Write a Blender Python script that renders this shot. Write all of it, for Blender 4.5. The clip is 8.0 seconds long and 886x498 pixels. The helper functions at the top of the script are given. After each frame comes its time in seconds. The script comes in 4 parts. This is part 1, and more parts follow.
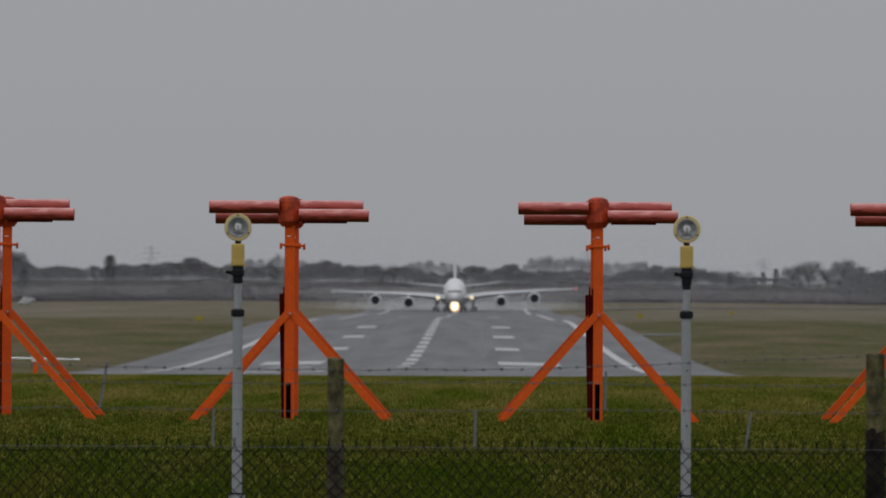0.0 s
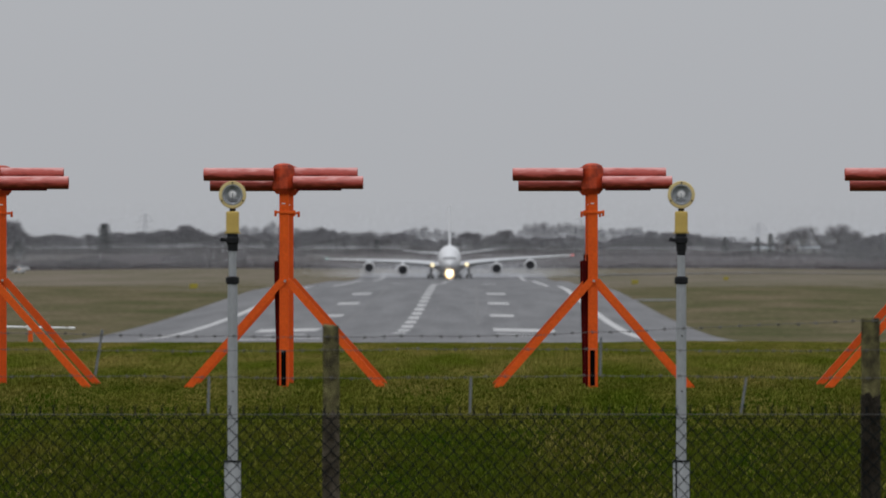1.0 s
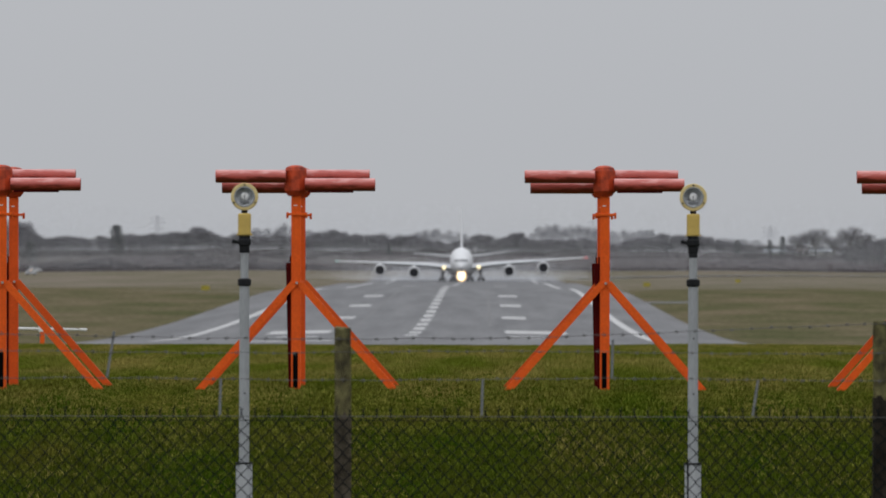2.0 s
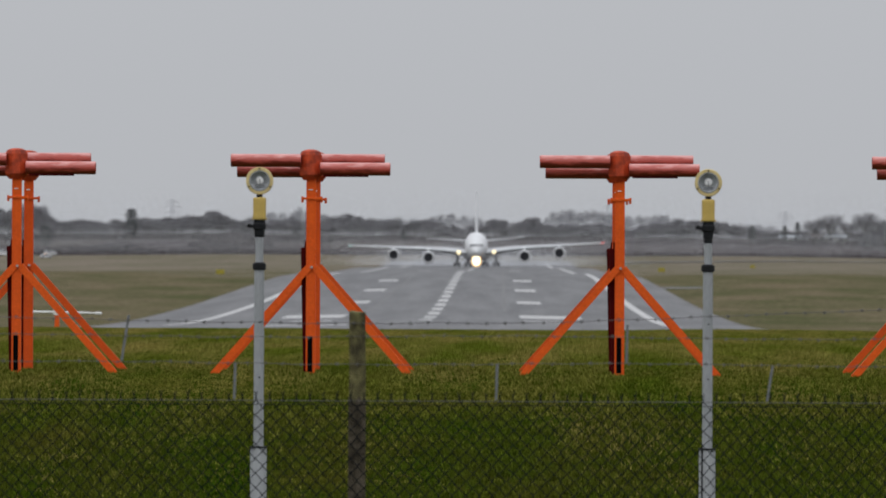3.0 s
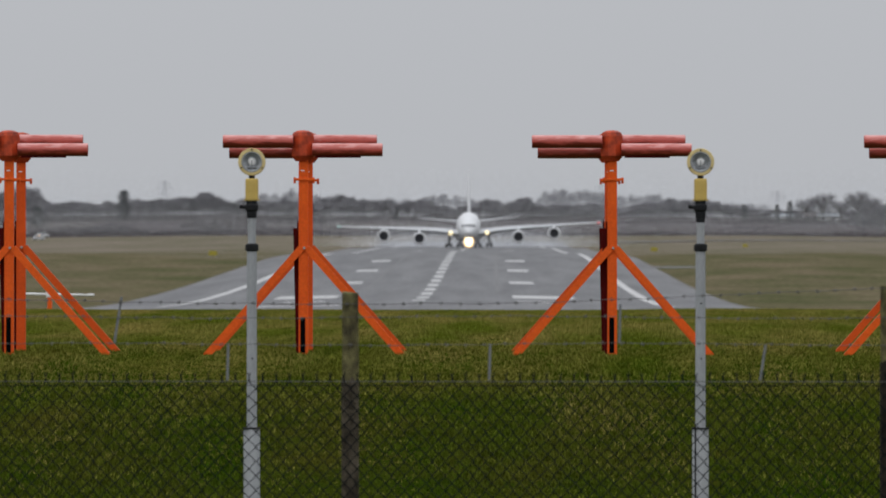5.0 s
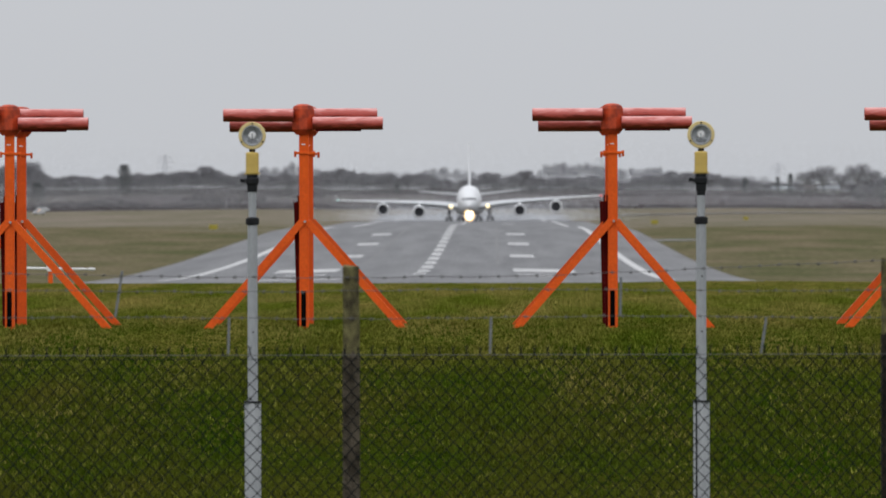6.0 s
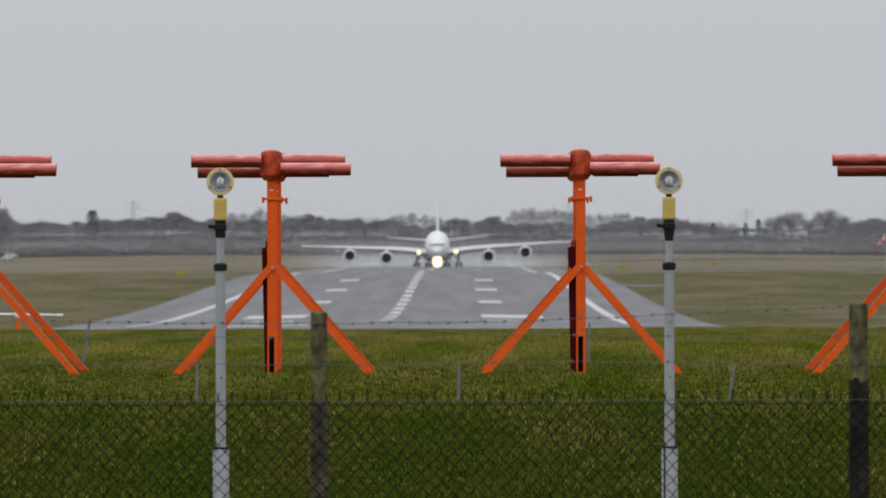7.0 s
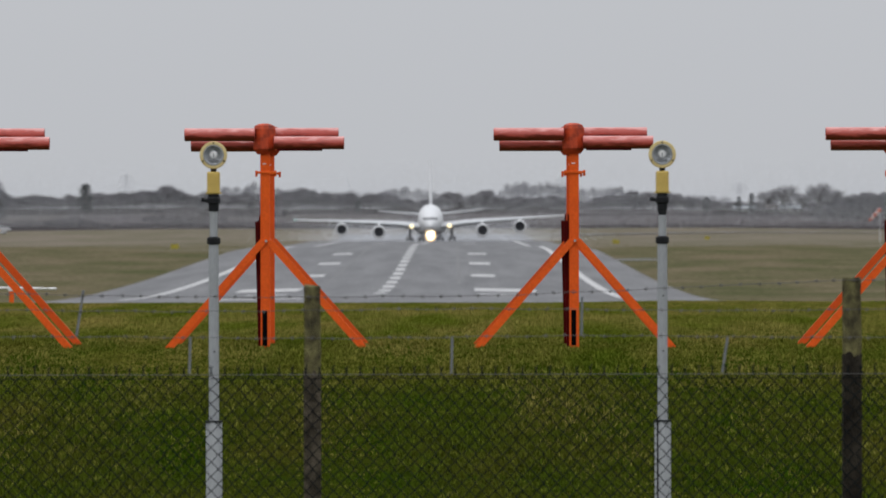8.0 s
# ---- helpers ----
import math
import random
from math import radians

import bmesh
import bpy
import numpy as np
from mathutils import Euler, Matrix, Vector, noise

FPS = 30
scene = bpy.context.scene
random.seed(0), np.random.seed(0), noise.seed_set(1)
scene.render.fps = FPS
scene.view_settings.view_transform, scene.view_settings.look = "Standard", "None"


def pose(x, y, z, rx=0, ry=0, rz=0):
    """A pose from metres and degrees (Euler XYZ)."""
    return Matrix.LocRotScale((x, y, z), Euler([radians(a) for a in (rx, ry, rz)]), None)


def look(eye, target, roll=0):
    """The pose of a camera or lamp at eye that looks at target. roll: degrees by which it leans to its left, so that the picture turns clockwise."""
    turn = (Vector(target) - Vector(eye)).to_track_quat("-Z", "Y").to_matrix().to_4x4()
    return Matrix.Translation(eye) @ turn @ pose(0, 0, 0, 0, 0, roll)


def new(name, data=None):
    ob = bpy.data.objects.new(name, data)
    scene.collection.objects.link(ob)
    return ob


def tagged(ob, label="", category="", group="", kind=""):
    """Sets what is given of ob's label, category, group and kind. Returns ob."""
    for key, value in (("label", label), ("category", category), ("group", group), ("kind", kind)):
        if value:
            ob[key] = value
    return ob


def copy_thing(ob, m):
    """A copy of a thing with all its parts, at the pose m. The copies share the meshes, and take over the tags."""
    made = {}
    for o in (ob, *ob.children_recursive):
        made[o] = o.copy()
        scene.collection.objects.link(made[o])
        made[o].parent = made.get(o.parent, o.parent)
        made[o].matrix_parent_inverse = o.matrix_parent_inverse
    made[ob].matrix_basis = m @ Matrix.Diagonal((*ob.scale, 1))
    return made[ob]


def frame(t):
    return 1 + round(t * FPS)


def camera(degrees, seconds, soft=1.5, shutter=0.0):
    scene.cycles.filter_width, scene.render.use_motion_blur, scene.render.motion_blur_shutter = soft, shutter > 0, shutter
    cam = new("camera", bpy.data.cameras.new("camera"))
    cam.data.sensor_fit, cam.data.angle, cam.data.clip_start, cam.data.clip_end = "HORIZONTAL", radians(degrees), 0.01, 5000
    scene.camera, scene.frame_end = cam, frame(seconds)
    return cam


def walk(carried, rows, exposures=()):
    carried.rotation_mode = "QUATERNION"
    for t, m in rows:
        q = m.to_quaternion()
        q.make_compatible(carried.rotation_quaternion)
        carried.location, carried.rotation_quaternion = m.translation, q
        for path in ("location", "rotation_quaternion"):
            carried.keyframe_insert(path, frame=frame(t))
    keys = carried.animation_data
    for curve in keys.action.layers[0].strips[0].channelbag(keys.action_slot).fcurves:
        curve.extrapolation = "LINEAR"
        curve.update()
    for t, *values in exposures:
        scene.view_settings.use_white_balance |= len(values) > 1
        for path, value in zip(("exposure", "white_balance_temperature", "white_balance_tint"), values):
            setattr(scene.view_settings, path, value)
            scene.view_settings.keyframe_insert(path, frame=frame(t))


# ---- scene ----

# ---------------------------------------------------------------- camera
LENS = 5.66
cam = camera(LENS, 8.0, soft=1.8)
# the long lens is focused on the antenna masts
cam.data.dof.use_dof = True
cam.data.dof.focus_distance = 83.0
cam.data.dof.aperture_fstop = 12.0
EYE = (0.0, 0.0, 1.38)
# seconds, tilt, turn to the left, roll
TURNS = [
    (0.0, 90.2543, 0.2249, 0.270),
    (0.1, 90.2328, 0.2086, 0.209),
    (0.2, 90.2019, 0.1981, 0.148),
    (0.3, 90.1784, 0.1875, 0.086),
    (0.4, 90.1694, 0.1879, 0.025),
    (0.5, 90.1451, 0.1850, -0.036),
    (0.6, 90.1205, 0.1883, -0.031),
    (0.7, 90.0951, 0.1883, -0.025),
    (0.8, 90.0734, 0.1919, -0.020),
    (0.9, 90.0480, 0.1918, -0.014),
    (1.0, 90.0408, 0.1900, -0.009),
    (1.1, 90.0299, 0.1845, -0.007),
    (1.2, 90.0336, 0.1881, -0.005),
    (1.3, 90.0373, 0.1881, -0.004),
    (1.4, 90.0447, 0.1991, -0.002),
    (1.5, 90.0397, 0.2204, 0.000),
    (1.6, 90.0379, 0.2245, 0.017),
    (1.7, 90.0566, 0.2317, 0.035),
    (2.8, 89.9960, 0.3544, 0.226),
    (2.9, 89.9783, 0.3580, 0.244),
    (3.0, 89.9566, 0.3614, 0.261),
    (3.1, 89.9349, 0.3725, 0.260),
    (3.2, 89.9239, 0.3688, 0.259),
    (3.3, 90.0699, 0.3798, 0.258),
    (3.4, 90.0552, 0.3944, 0.257),
    (3.5, 90.0815, 0.4048, 0.256),
    (3.6, 90.1170, 0.4200, 0.247),
    (3.7, 90.1460, 0.4419, 0.238),
    (3.8, 90.1530, 0.4456, 0.230),
    (3.9, 90.1565, 0.4603, 0.221),
    (4.0, 90.1807, 0.4525, 0.212),
    (4.1, 90.0866, 0.4641, 0.202),
    (4.2, 90.0316, 0.4641, 0.193),
    (4.3, 90.0241, 0.4679, 0.183),
    (4.4, 90.0165, 0.4716, 0.174),
    (4.5, 89.9916, 0.4829, 0.164),
    (4.6, 89.9136, 0.4863, 0.148),
    (4.7, 89.8892, 0.3872, 0.131),
    (5.8, 89.6491, 0.3386, -0.129),
    (5.9, 89.6545, 0.3276, -0.125),
    (6.0, 89.6603, 0.3173, -0.122),
    (6.1, 89.6844, 0.2982, -0.099),
    (6.2, 89.7435, 0.2798, -0.075),
    (6.3, 89.8061, 0.2614, -0.052),
    (6.4, 89.8505, 0.2357, -0.028),
    (6.5, 89.8912, 0.2200, -0.005),
    (6.6, 89.9052, 0.2139, -0.032),
    (6.7, 89.9264, 0.1848, -0.059),
    (6.8, 89.9439, 0.1741, -0.086),
    (6.9, 89.9468, 0.1414, -0.113),
    (7.0, 89.9529, 0.1124, -0.140),
    (7.1, 89.9317, 0.0904, -0.131),
    (7.2, 89.8991, 0.0685, -0.123),
    (7.3, 89.8628, 0.0429, -0.114),
    (7.4, 89.8485, 0.0173, -0.106),
    (7.5, 89.8262, -0.0057, -0.097),
    (7.6, 89.8195, -0.0119, -0.099),
    (7.7, 89.8048, -0.0302, -0.101),
    (7.8, 89.7975, -0.0302, -0.103),
    (7.9, 89.7901, 0.0319, -0.105),
    (8.0, 89.7850, 0.0694, -0.107),
]
EXPOSURES = [(0.0, -0.66), (0.5, -0.47), (1.0, -0.26), (1.5, -0.17), (3.0, -0.09), (4.5, -0.16), (6.0, 0.14), (7.0, 0.05), (8.0, 0.03)]
walk(cam, [(t, pose(*EYE, rx, 0, rz) @ pose(0, 0, 0, 0, 0, roll)) for t, rx, rz, roll in TURNS], EXPOSURES)

# ---------------------------------------------------------------- world and sun
SUN_HEIGHT, SUN_TURN = radians(58), radians(200)
world = bpy.data.worlds.new("overcast_sky")
scene.world = world
world.use_nodes = True
wn, wl = world.node_tree.nodes, world.node_tree.links
sky = wn.new("ShaderNodeTexSky")
sky.sky_type, sky.sun_disc = "NISHITA", False
sky.sun_elevation, sky.sun_rotation = SUN_HEIGHT, SUN_TURN
sky.air_density, sky.dust_density = 1.0, 4.0
grey = wn.new("ShaderNodeHueSaturation")
grey.inputs["Saturation"].default_value = 0.25
grey.inputs["Value"].default_value = 0.1
cloud = wn.new("ShaderNodeMix")
cloud.data_type = "RGBA"
cloud.inputs["Factor"].default_value = 0.9
cloud.inputs["B"].default_value = (0.505, 0.52, 0.55, 1)
wl.new(sky.outputs["Color"], grey.inputs["Color"])
wl.new(grey.outputs["Color"], cloud.inputs["A"])
wl.new(cloud.outputs["Result"], wn["Background"].inputs["Color"])
# an overcast sky is brightest overhead and falls to well under half of that at the horizon
way_up, rise, level = wn.new("ShaderNodeTexCoord"), wn.new("ShaderNodeSeparateXYZ"), wn.new("ShaderNodeMapRange")
wl.new(way_up.outputs["Generated"], rise.inputs["Vector"])
wl.new(rise.outputs["Z"], level.inputs["Value"])
level.inputs["To Min"].default_value, level.inputs["To Max"].default_value = 1.06, 2.4
wl.new(level.outputs["Result"], wn["Background"].inputs["Strength"])

sun_data = bpy.data.lights.new("sun", "SUN")
sun_data.energy, sun_data.angle, sun_data.color = 0.5, radians(40), (1.0, 0.97, 0.93)
sun = new("sun", sun_data)
sun.matrix_world = look((0, 0, 50), (50 * math.sin(SUN_TURN) * -1, 50 * math.cos(SUN_TURN) * -1, 50 - 50 * math.tan(SUN_HEIGHT)))


# ---------------------------------------------------------------- materials
def material(name, colour, rough=0.7, metal=0.0, second=None, scale=6.0, amount=0.5, fine=None, bump=0.0, island=0.0, spec=0.5,
             stretch=(1, 1, 1), thing=0.0, grit=0.22):
    """A painted or natural surface: two colours mixed by a broad noise, a finer grain, relief, and a change from piece to piece."""
    m = bpy.data.materials.new(name)
    m.use_nodes = True
    n, l = m.node_tree.nodes, m.node_tree.links
    b = n["Principled BSDF"]
    b.inputs["Roughness"].default_value = rough
    b.inputs["Metallic"].default_value = metal
    b.inputs["Specular IOR Level"].default_value = spec
    second = second or tuple(c * 0.7 for c in colour)
    place = n.new("ShaderNodeTexCoord")
    shape = n.new("ShaderNodeMapping")
    shape.inputs["Scale"].default_value = stretch
    l.new(place.outputs["Object"], shape.inputs["Vector"])
    broad = n.new("ShaderNodeTexNoise")
    broad.inputs["Scale"].default_value = scale
    broad.inputs["Detail"].default_value = 5
    l.new(shape.outputs["Vector"], broad.inputs["Vector"])
    ramp = n.new("ShaderNodeMapRange")
    ramp.inputs["From Min"].default_value, ramp.inputs["From Max"].default_value = 0.35, 0.68
    ramp.inputs["To Max"].default_value = amount
    l.new(broad.outputs["Fac"], ramp.inputs["Value"])
    mix = n.new("ShaderNodeMix")
    mix.data_type = "RGBA"
    mix.inputs["A"].default_value, mix.inputs["B"].default_value = (*colour, 1), (*second, 1)
    l.new(ramp.outputs["Result"], mix.inputs["Factor"])
    small = n.new("ShaderNodeTexNoise")
    small.inputs["Scale"].default_value = fine or scale * 9
    small.inputs["Detail"].default_value = 3
    l.new(shape.outputs["Vector"], small.inputs["Vector"])
    grain = n.new("ShaderNodeMapRange")
    grain.inputs["To Min"].default_value, grain.inputs["To Max"].default_value = 1 - grit, 1 + grit
    l.new(small.outputs["Fac"], grain.inputs["Value"])
    value = grain.outputs["Result"]
    for wanted, node, socket in ((island, "ShaderNodeNewGeometry", "Random Per Island"), (thing, "ShaderNodeObjectInfo", "Random")):
        if wanted:
            info, vary, times = n.new(node), n.new("ShaderNodeMapRange"), n.new("ShaderNodeMath")
            vary.inputs["To Min"].default_value, vary.inputs["To Max"].default_value = 1 - wanted, 1 + wanted
            times.operation = "MULTIPLY"
            l.new(info.outputs[socket], vary.inputs["Value"])
            l.new(vary.outputs["Result"], times.inputs[0])
            l.new(value, times.inputs[1])
            value = times.outputs["Value"]
    tone = n.new("ShaderNodeHueSaturation")
    l.new(mix.outputs["Result"], tone.inputs["Color"])
    l.new(value, tone.inputs["Value"])
    l.new(tone.outputs["Color"], b.inputs["Base Color"])
    if bump:
        relief = n.new("ShaderNodeBump")
        relief.inputs["Strength"].default_value, relief.inputs["Distance"].default_value = bump, 0.02
        l.new(small.outputs["Fac"], relief.inputs["Height"])
        l.new(relief.outputs["Normal"], b.inputs["Normal"])
    return m


def glow(name, colour, strength):
    m = bpy.data.materials.new(name)
    m.use_nodes = True
    b = m.node_tree.nodes["Principled BSDF"]
    b.inputs["Base Color"].default_value = (*colour, 1)
    b.inputs["Emission Color"].default_value = (*colour, 1)
    b.inputs["Emission Strength"].default_value = strength
    return m


ORANGE = material("orange_paint", (0.80, 0.115, 0.010), 0.6, second=(0.62, 0.075, 0.010), scale=4, bump=0.1, spec=0.2)
# the same orange mixed darker, so the rear masts look shaded
SHADED_ORANGE = material("shaded_orange_paint", (0.68, 0.088, 0.009), 0.65, second=(0.50, 0.058, 0.008), scale=5, bump=0.1, spec=0.2)
# dark red with the shade behind the post put into the colour
ORANGE_SHADE = material("shaded_dark_red", (0.085, 0.004, 0.004), 0.7, second=(0.03, 0.003, 0.003), scale=3, amount=0.9, spec=0.05)
RED_CAP = material("weathered_red_plastic", (0.60, 0.075, 0.022), 0.6, second=(0.20, 0.026, 0.012), scale=11, amount=0.95, spec=0.3, grit=0.35)
RED_TUBE = material("shaded_red_tube", (0.50, 0.095, 0.075), 0.36, second=(0.40, 0.055, 0.038), scale=3.0, amount=0.9, stretch=(0.4, 1.2, 2.0), fine=40, grit=0.22, spec=0.5)


def weather_and_shade_tube(m):
    """Grime in ragged runs along the tubes, with sky light painted on their tops and shade underneath."""
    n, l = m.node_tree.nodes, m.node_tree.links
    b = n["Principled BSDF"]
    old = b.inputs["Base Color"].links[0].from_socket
    place, shape, blotch = n.new("ShaderNodeTexCoord"), n.new("ShaderNodeMapping"), n.new("ShaderNodeTexNoise")
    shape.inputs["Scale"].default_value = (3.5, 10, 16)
    blotch.inputs["Scale"].default_value, blotch.inputs["Detail"].default_value = 1.4, 6
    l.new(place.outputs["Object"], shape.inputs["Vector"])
    l.new(shape.outputs["Vector"], blotch.inputs["Vector"])
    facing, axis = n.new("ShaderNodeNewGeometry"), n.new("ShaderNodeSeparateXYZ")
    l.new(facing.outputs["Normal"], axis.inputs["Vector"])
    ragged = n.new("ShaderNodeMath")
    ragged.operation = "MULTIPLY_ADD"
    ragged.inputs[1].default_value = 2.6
    l.new(blotch.outputs["Fac"], ragged.inputs[0])
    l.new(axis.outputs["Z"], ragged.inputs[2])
    # paler where the normal faces up, for sky light; darker below, for shade and grime
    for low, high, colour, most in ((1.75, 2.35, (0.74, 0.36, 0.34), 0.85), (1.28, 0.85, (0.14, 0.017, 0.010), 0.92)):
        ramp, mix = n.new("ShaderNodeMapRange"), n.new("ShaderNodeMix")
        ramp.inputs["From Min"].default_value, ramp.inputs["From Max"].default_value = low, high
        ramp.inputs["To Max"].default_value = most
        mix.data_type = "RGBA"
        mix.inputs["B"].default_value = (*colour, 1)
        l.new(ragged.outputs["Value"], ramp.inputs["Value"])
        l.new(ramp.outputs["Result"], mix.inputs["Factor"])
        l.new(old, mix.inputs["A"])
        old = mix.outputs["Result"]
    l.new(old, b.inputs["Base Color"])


weather_and_shade_tube(RED_TUBE)
SLOT = material("black_opening", (0.004, 0.004, 0.004), 0.95, spec=0.0)
STEEL = material("zinc_bolt", (0.5, 0.48, 0.45), 0.4, 0.8)
GALV = material("grey_painted_pole", (0.36, 0.375, 0.39), 0.65, 0.0, second=(0.27, 0.285, 0.30), scale=7, bump=0.15, stretch=(1, 1, 0.3), spec=0.3)
YELLOW = material("yellow_lamp_paint", (0.60, 0.43, 0.12), 0.6, second=(0.46, 0.31, 0.08), scale=20, spec=0.3)
RIM = material("pale_yellow_rim", (0.66, 0.53, 0.25), 0.55, second=(0.52, 0.38, 0.14), scale=25, spec=0.3)
BLACK = material("black_rubber", (0.012, 0.013, 0.015), 0.7, second=(0.028, 0.028, 0.028), scale=30, spec=0.15)
REFLECTOR = material("bright_reflector", (0.80, 0.82, 0.84), 0.3, 0.3, second=(0.40, 0.42, 0.44), scale=30, amount=0.8, bump=0.3)
BULB = material("pale_bulb_shield", (0.9, 0.9, 0.9), 0.25, second=(0.7, 0.7, 0.7), scale=60)
WOOD = material("lichen_covered_post", (0.05, 0.043, 0.028), 0.95, second=(0.25, 0.23, 0.10), scale=18, amount=0.9, bump=0.8, stretch=(1, 1, 0.6), spec=0.1, grit=0.4)
DARK_WOOD = material("dark_post_timber", (0.020, 0.017, 0.013), 0.9, second=(0.055, 0.048, 0.036), scale=12, amount=0.8, bump=0.8, stretch=(1, 1, 0.4), spec=0.1)
BROWN_WOOD = material("brown_post_timber", (0.05, 0.042, 0.030), 0.9, second=(0.16, 0.135, 0.10), scale=14, amount=0.9, bump=0.8, stretch=(1, 1, 0.5), spec=0.1, grit=0.4)
MESH_WIRE = material("dark_green_wire", (0.006, 0.009, 0.011), 0.8, second=(0.012, 0.016, 0.018), scale=10, spec=0.08)
BARB = material("grey_barbed_wire", (0.13, 0.13, 0.13), 0.6, 0.2, second=(0.09, 0.08, 0.07), scale=20, spec=0.2)
STAY = material("grey_batten", (0.19, 0.20, 0.21), 0.8, second=(0.12, 0.13, 0.14), scale=12, spec=0.2)
SOIL = material("airfield_turf", (0.084, 0.086, 0.043), 0.95, second=(0.146, 0.121, 0.078), scale=1.2, amount=1.0, fine=18.0, stretch=(0.07, 0.016, 0.1), spec=0.0, grit=0.7)
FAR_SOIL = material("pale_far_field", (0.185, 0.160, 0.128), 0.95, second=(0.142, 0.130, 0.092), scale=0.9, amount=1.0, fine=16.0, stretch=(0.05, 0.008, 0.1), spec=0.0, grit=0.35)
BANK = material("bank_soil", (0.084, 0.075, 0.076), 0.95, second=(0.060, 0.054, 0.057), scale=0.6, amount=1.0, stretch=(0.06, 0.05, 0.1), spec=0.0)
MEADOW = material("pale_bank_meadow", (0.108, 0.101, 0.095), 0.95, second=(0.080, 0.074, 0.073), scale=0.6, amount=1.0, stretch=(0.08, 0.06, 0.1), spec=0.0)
SEAM = material("pale_joint_sealant", (0.17, 0.17, 0.172), 0.8, scale=0.5, stretch=(1, 0.02, 1))
# near turf is coloured darker than far turf, partly to paint lens vignetting
LAWN = material("grass_sward", (0.022, 0.034, 0.0025), 0.95, second=(0.044, 0.042, 0.006), scale=0.35, amount=0.9, fine=6, spec=0.0)
PALE_LAWN = material("pale_grass_sward", (0.050, 0.060, 0.006), 0.95, second=(0.088, 0.074, 0.014), scale=0.5, amount=0.9, fine=7, spec=0.0)
BLADE = material("grass_blades", (0.031, 0.063, 0.0030), 0.9, second=(0.080, 0.080, 0.012), scale=1.1, amount=0.95, fine=4, island=0.42, stretch=(1, 0.10, 1), spec=0.0, grit=0.3)
PALE_BLADE = material("pale_grass_blades", (0.108, 0.134, 0.015), 0.9, second=(0.250, 0.206, 0.058), scale=0.9, amount=0.95, fine=4, island=0.4, stretch=(1, 0.08, 1), spec=0.0, grit=0.3)
ASPHALT = material("damp_asphalt", (0.128, 0.128, 0.133), 0.6, second=(0.074, 0.074, 0.079), scale=1.0, amount=1.0, fine=11, stretch=(0.30, 0.012, 1), spec=0.4, grit=0.5)
PAINT = material("white_runway_paint", (0.52, 0.52, 0.52), 0.7, second=(0.34, 0.34, 0.34), scale=0.8, spec=0.3, grit=0.3)
BARK = material("grey_bark", (0.18, 0.175, 0.17), 0.9, second=(0.14, 0.14, 0.135), scale=1.5, spec=0.1)
TWIG = material("bare_twigs", (0.172, 0.168, 0.182), 0.95, second=(0.140, 0.138, 0.150), scale=0.25, island=0.06, thing=0.16, spec=0.0, grit=0.1)
NEEDLE = material("conifer_needles", (0.060, 0.070, 0.070), 0.95, second=(0.045, 0.053, 0.053), scale=0.6, island=0.25, spec=0.1)
SCRUB = material("winter_scrub", (0.092, 0.084, 0.088), 0.95, second=(0.066, 0.062, 0.066), scale=0.035, amount=1.0, island=0.1, spec=0.0)
SKIN = material("white_aircraft_paint", (0.70, 0.71, 0.725), 0.4, second=(0.64, 0.65, 0.67), scale=0.25)
WING_GREY = material("light_grey_wing_paint", (0.55, 0.565, 0.585), 0.4, second=(0.48, 0.50, 0.52), scale=0.4)
DARK = material("dark_intake", (0.05, 0.052, 0.062), 0.6)
FAN = material("titanium_fan", (0.06, 0.062, 0.072), 0.5, 0.3)
GLASS = material("dark_cockpit_glass", (0.03, 0.035, 0.045), 0.15)
TYRE = material("black_tyre", (0.065, 0.065, 0.068), 0.85)
GEAR_GREY = material("grey_gear_leg", (0.3, 0.31, 0.32), 0.5, 0.3)
LANDING = glow("landing_lamp", (1.0, 0.88, 0.62), 3.2)
# halo of lens glare, drawn as glowing discs that are no lamps
LAMP_HALO = glow("warm_lamp_halo", (1.0, 0.68, 0.34), 0.9)
WING_LAMP = glow("wing_landing_lamp", (1.0, 0.84, 0.50), 1.5)
NAV_RED = glow("red_navigation_lamp", (0.9, 0.15, 0.15), 0.6)
NAV_GREEN = glow("green_navigation_lamp", (0.40, 0.70, 0.64), 0.10)
# shared by the spray and the added haze specks; tinted faintly blue for haze
SPRAY_AND_HAZE = material("water_spray", (0.82, 0.845, 0.89), 0.9, scale=0.2)
SIGN_YELLOW = material("yellow_sign_face", (0.34, 0.29, 0.045), 0.7, scale=2, spec=0.2)
WALL = material("pale_render_wall", (0.30, 0.30, 0.29), 0.8, scale=0.3)
ROOF = material("pale_sheet_roof", (0.33, 0.36, 0.39), 0.6, second=(0.27, 0.30, 0.33), scale=0.3, spec=0.3)
SLATE = material("slate_roof", (0.10, 0.09, 0.09), 0.7, scale=0.4)
# steel grey lightened so that distance haze is in the colour
PYLON = material("haze_paled_steel", (0.62, 0.63, 0.65), 0.7, 0.0, scale=0.2, spec=0.2)
WHITE = material("white_fibreglass", (0.8, 0.8, 0.8), 0.4, scale=6)
SOCK_RED = material("red_sock_cloth", (0.58, 0.20, 0.16), 0.8, scale=1, spec=0.1)
SOCK_WHITE = material("white_sock_cloth", (0.66, 0.50, 0.46), 0.8, scale=1)
AMBER = glow("amber_beacon", (1.0, 0.5, 0.12), 2.0)


# ---------------------------------------------------------------- mesh helpers
def put(ob, parent=None, label=""):
    if parent:
        ob.parent = parent
    if label:
        ob["label"] = label
    return ob


